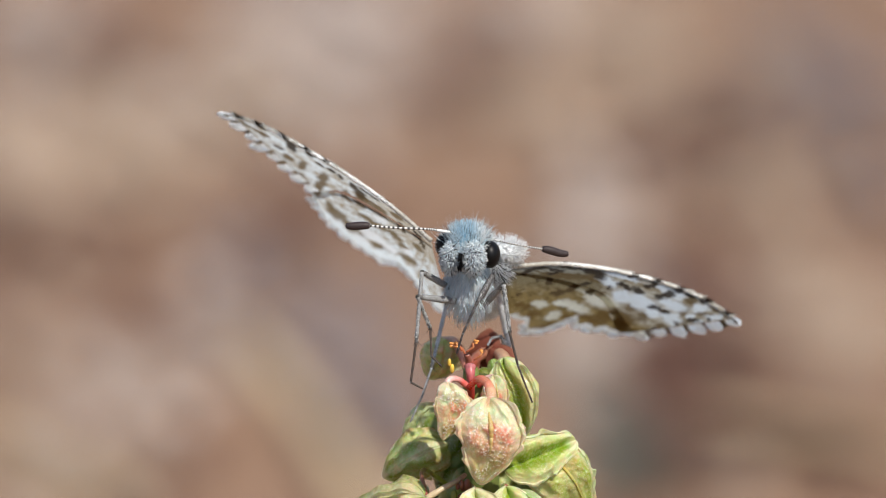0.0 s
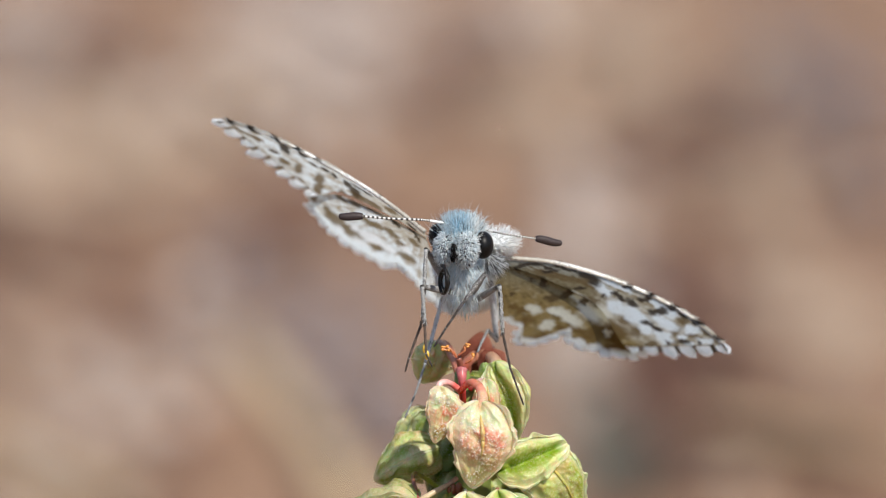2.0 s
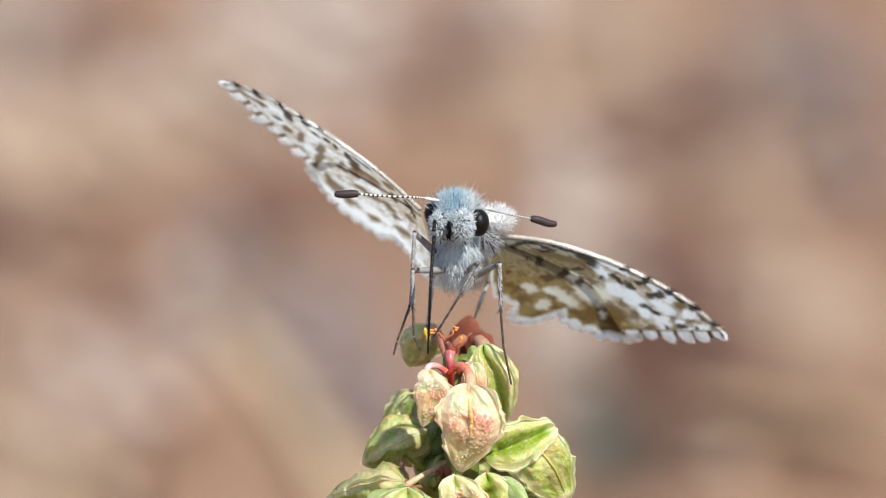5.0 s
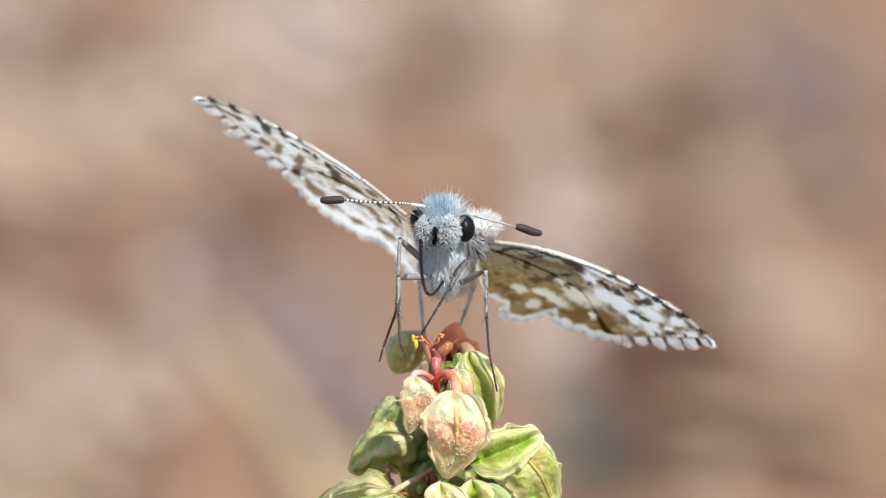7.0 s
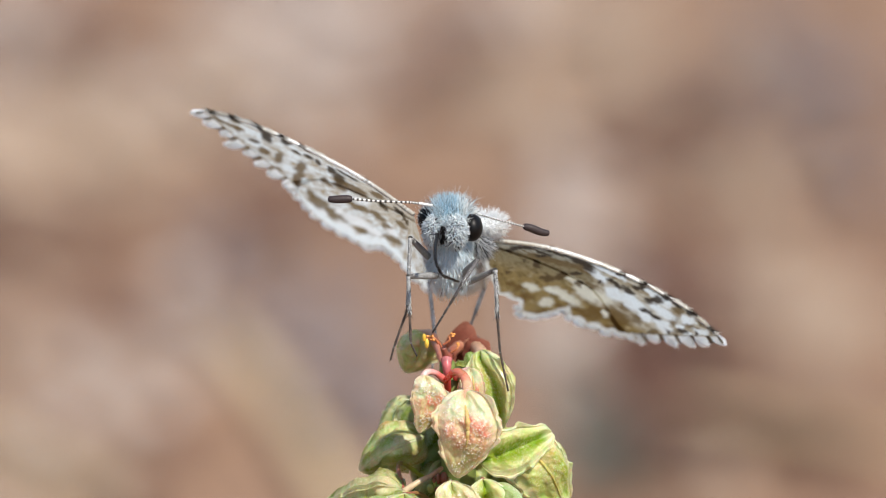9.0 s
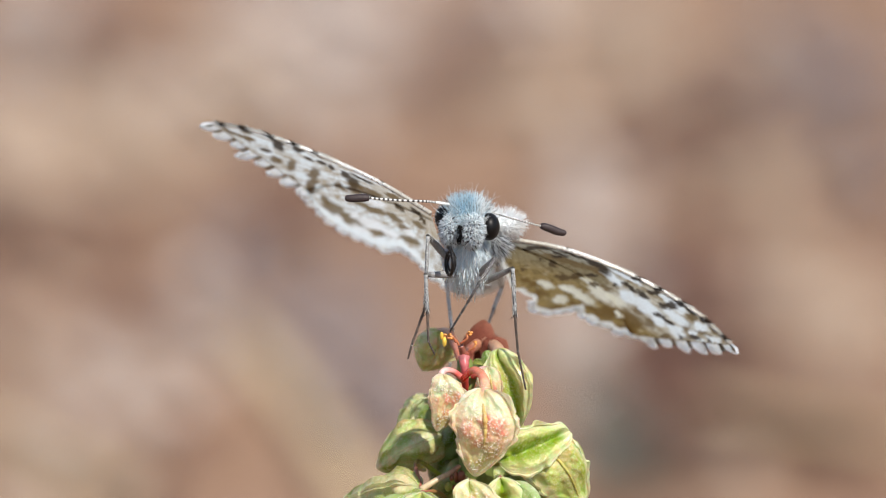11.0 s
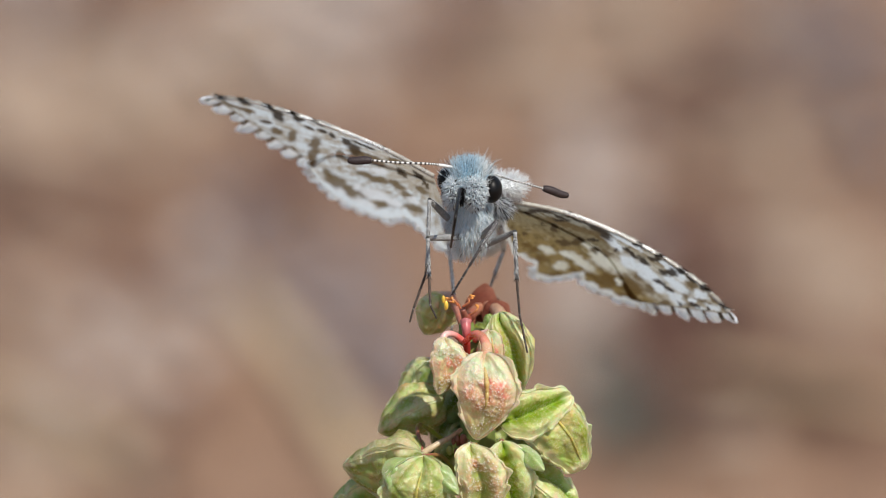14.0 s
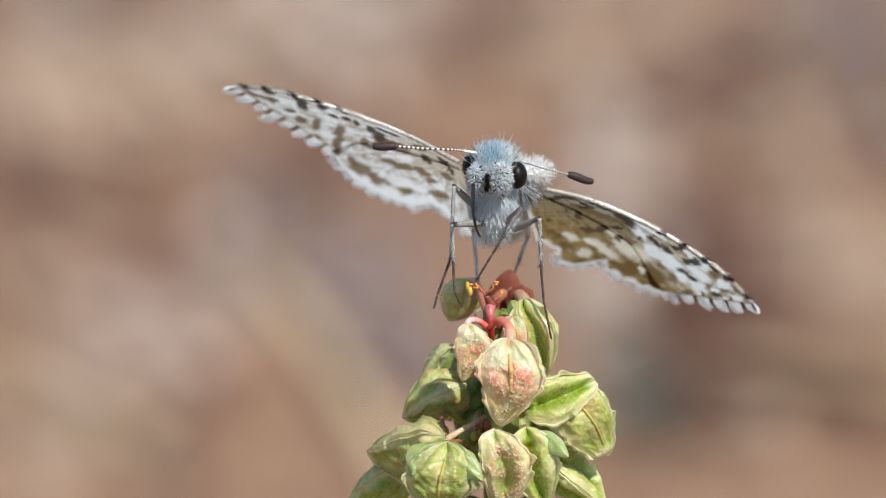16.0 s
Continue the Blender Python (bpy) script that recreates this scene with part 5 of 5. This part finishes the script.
# how high the wings are held, in degrees: seconds, left, right
WING_ROWS = [(0.0, 31.2, -12.2), (0.5, 31.7, -17.1), (1.0, 31.6, -17.0), (1.5, 28.2, -19.1), (2.0, 27.7, -21.2), (2.5, 27.6, -22.3),
             (3.0, 31.0, -24.3), (3.5, 27.2, -25.2), (6.0, 35.0, -22.5), (6.5, 32.2, -23.3), (7.0, 29.3, -24.1), (7.5, 27.2, -24.3),
             (8.0, 26.5, -23.7), (8.5, 26.6, -23.5), (11.0, 21.8, -26.2), (11.5, 20.9, -26.7), (12.0, 20.3, -27.1), (13.0, 20.3, -27.3),
             (14.0, 19.4, -27.9), (15.0, 19.2, -28.1), (15.5, 18.9, -29.0), (16.0, 18.4, -29.0)]
# how far the left forewing is swept back, in degrees: seconds, forewing, hindwing
SWEEP_LEFT = [(0.0, -0.5, 0), (0.5, -1.5, -1), (1.5, -3.5, -2.2), (2.5, -4.5, -3), (3.5, -5, -3.2), (6.0, -4.5, -3.5), (7.5, -2, -1.5), (8.5, -1, -1), (11.0, 0, 0), (16.0, 0, 0)]
# how far the right wings are swept, in degrees: seconds, forewing, hindwing
SWEEP_ROWS = [(0.0, 12, 9), (1.0, 11, 8), (2.0, 8, 6), (3.0, 5, 5), (6.0, 4, 4), (8.0, 0, 0), (16.0, 0, 0)]
# how far the wings are pitched, in degrees: seconds, left fore and hind, right fore and hind
PITCH_ROWS = [(0.0, 3.5, 1.5, 0.5, 2.0), (0.5, 2.0, -0.2, 0.4, 1.4), (1.0, 2.0, 0.0, 0.3, 0.0), (2.0, 0.8, -1.6, -0.3, -2.2), (3.0, -1.2, -5.4, -0.7, -4.4), (3.7, -1.8, -6.4, -0.7, -4.6),
              (6.0, 1.2, 2.4, 0.5, 0.2), (7.0, 0.6, 1.6, 0.8, 1.2), (8.5, -0.8, -1.0, 0.8, 1.2), (11.0, -0.8, -1.2, 1.8, 3.2), (12.5, -1.4, -2.8, 1.9, 2.2), (14.0, -2.0, -3.6, 2.0, 2.2), (16.0, -2.0, -3.6, 2.0, 2.2)]
# where the loose golden anther hangs, on the sheet
DROP_ROWS = [(0.0, 787, 632), (1.2, 787, 632), (1.7, 756, 602), (2.5, 764, 602), (3.7, 770, 602), (5.8, 784, 600), (16.0, 784, 600)]
# how far the right antenna is raised, in degrees
ANTENNA_ROWS = [(0.0, 5.0), (1.0, 5.5), (2.5, 6.5), (3.5, 7.0), (5.8, 1.5), (7.0, 1.0), (11.0, 0.0), (16.0, 0.0)]
# course of the tongue from the mouth, on the sheet beside the eye: seconds, start, bend, end
TONGUE_A = [(0.0, "rolled"), (1.5, "rolled"), (2.0, "coil"), (2.5, (-84, 14), (-94, 100), (-102, 186)), (3.0, (-84, 4), (-97, 100), (-103, 199)),
            (3.5, (-77, -12), (-62, 90), (-44, 172)), (5.8, (-80, 16), (-98, 130), (-110, 252)), (6.0, (-79, 30), (-76, 81), (-24, 157)),
            (6.5, (-77, 40), (-76, 96), (0, 111)), (7.0, (-79, 20), (-80, 165), (-40, 92)), (7.5, (-76, 16), (-76, 84), (-50, 114))]
TONGUE_B = [(8.0, (-81, 30), (-72, 90), (-10, 101)), (8.5, (-85, 20), (-67, 89), (-49, 138)), (8.7, (-62, 12), (-82, 100), (-23, 103)),
            (10.8, (-74, 10), (-72, 60), (-66, 76)), (11.0, "coil"), (11.5, (-70, 19), (-82, 67), (-48, 107)), (12.0, (-72, 16), (-78, 60), (-66, 84)),
            (12.5, (-77, 13), (-80, 122), (-50, 131)), (13.0, (-74, 6), (-92, 150), (-70, 50)), (13.5, (-72, 24), (-74, 75), (-52, 104)),
            (14.0, (-58, 0), (-66, 50), (-74, 102)), (14.5, (-54, 0), (-62, 55), (-72, 111)), (15.0, (-54, 0), (-64, 55), (-74, 110)),
            (15.5, (-72, 6), (-84, 55), (-88, 106)), (16.0, (-78, 16), (-82, 85), (-66, 108))]


def value_at(rows, t):
    """Value of a table of rows at t, with an even glide between rows."""
    for a, b in zip(rows, rows[1:]):
        if a[0] <= t <= b[0]:
            q = smoothstep(0, 1, (t - a[0]) / (b[0] - a[0]))
            return [x + (y - x) * q for x, y in zip(a[1:], b[1:])]
    return list(rows[-1][1:])


def body_pose(t):
    a, b = value_at(BODY_ROWS, t)
    return Matrix.Translation(sheet(PX, PY, PD) + RIGHT * (a * MM) + UPWARD * (b * MM)) @ pose(0, 0, 0, -TILT, 0, 0)


def aim(p, q):
    """The pose at p whose z axis points to q."""
    d = (q - p).normalized()
    return Matrix.Translation(p) @ d.to_track_quat("Z", "Y").to_matrix().to_4x4()


def tongue_course(row):
    """Points along the tongue at equal steps, in the body's space."""
    ex, ey = 867, 403
    step = TONGUE_L / TONGUE_N
    if row[1] in ("coil", "rolled"):
        high = row[1] == "rolled"
        c = in_body(ex - (39 if high else 74), ey + (52 if high else 62), 2.4 if high else -1.0)
        pts, a, r0 = [], 0.0, 27 * U
        for i in range(TONGUE_N + 1):
            r = r0 * (1 - 0.5 * i / TONGUE_N)
            side = (0.28 * math.sin(a) + 0.012 * i) * r0
            pts.append(c + Vector((side, -r * math.sin(a), r * math.cos(a))))
            a += step / r
        return pts
    p0, p1, p2 = (Vector((ex + q[0], ey + q[1], 0)) for q in row[1:4])
    flat = [(p0 * (1 - q) ** 2 + p1 * (2 * q * (1 - q)) + p2 * q * q) for q in (i / 120 for i in range(121))]

    def bowed(depth):
        return [in_body(p.x, p.y, -1.0 - depth * math.sin(math.pi * i / 120)) for i, p in enumerate(flat)]

    lo, hi = 0.0, 6.0
    for _ in range(30):
        m = (lo + hi) / 2
        b = bowed(m)
        if sum((y - x).length for x, y in zip(b, b[1:])) < TONGUE_L:
            lo = m
        else:
            hi = m
    b = bowed(lo)
    out, need, k = [b[0]], step, 0
    pos = b[0]
    while len(out) <= TONGUE_N:
        if k >= 120:
            out.append(out[-1] + (b[-1] - b[-3]).normalized() * step)
            continue
        d = (b[k + 1] - pos).length
        if d >= need:
            pos = pos + (b[k + 1] - pos) * (need / d)
            out.append(pos)
            need = step
        else:
            need -= d
            pos = b[k + 1]
            k += 1
    return out


def motions():
    times = [r[0] for r in BODY_ROWS]
    walk(butterfly, [(t, body_pose(t)) for t in times])
    for side, sign, rest, col in (("L", 1, 21.5, 1), ("R", -1, -26.2, 2)):
        fore, hind, root = WINGS[side]
        for k, wing in enumerate((fore, hind)):
            rows = []
            for r in WING_ROWS:
                up = r[col] + 0.7 * smoothstep(-0.5, 1.0, r[0]) + (0.8 * smoothstep(8.5, 11, r[0]) if side == "L" else 0) - rest
                sweep = value_at(SWEEP_ROWS if side == "R" else SWEEP_LEFT, r[0])[k]
                rows.append((r[0], pose(*root, value_at(PITCH_ROWS, r[0])[2 * col - 2 + k], sign * up, sweep)))
            walk(wing, rows)
    for name, seg in LEG_PARTS.items():
        keys = [[] for _ in seg]
        for t in times:
            inv = body_pose(t).inverted()
            q = smoothstep(1.6, 3.2, t)
            if name == "left_hind":
                q = smoothstep(3.4, 5.8, t)
            elif name in ("left_front", "left_middle"):
                q = smoothstep(0.5, 1.0, t)
            p = in_body(*LEGS_LATE[name][0])
            for k, (ob, ln) in enumerate(seg):
                a, b = Vector(LEGS_EARLY[name][k + 1]), Vector(LEGS_LATE[name][k + 1])
                c = a + (b - a) * q
                if name == "right_front":
                    c = a.lerp(Vector(REACHING[k + 1]), smoothstep(1.2, 2.0, t)).lerp(Vector(LOWERED[k + 1]), smoothstep(2.6, 3.5, t)).lerp(b, smoothstep(3.7, 5.8, t))
                aimed = inv @ sheet(*c)
                m = aim(p, aimed)
                keys[k].append((t, m))
                p = p + (aimed - p).normalized() * ln
        for (ob, ln), rows in zip(seg, keys):
            walk(ob, rows)
    walk(DROPS[0], [(t, Matrix.Translation(on_plant(x, y, 0.5))) for t, x, y in DROP_ROWS])
    feeler, foot = ANTENNAE[1]
    walk(feeler, [(t, pose(*foot, 0, -a, 0)) for t, a in ANTENNA_ROWS])
    courses = [(r[0], tongue_course(r)) for r in TONGUE_A + TONGUE_B]
    for i, ob in enumerate(TONGUE):
        walk(ob, [(t, aim(c[i], c[i + 1])) for t, c in courses])


motions()
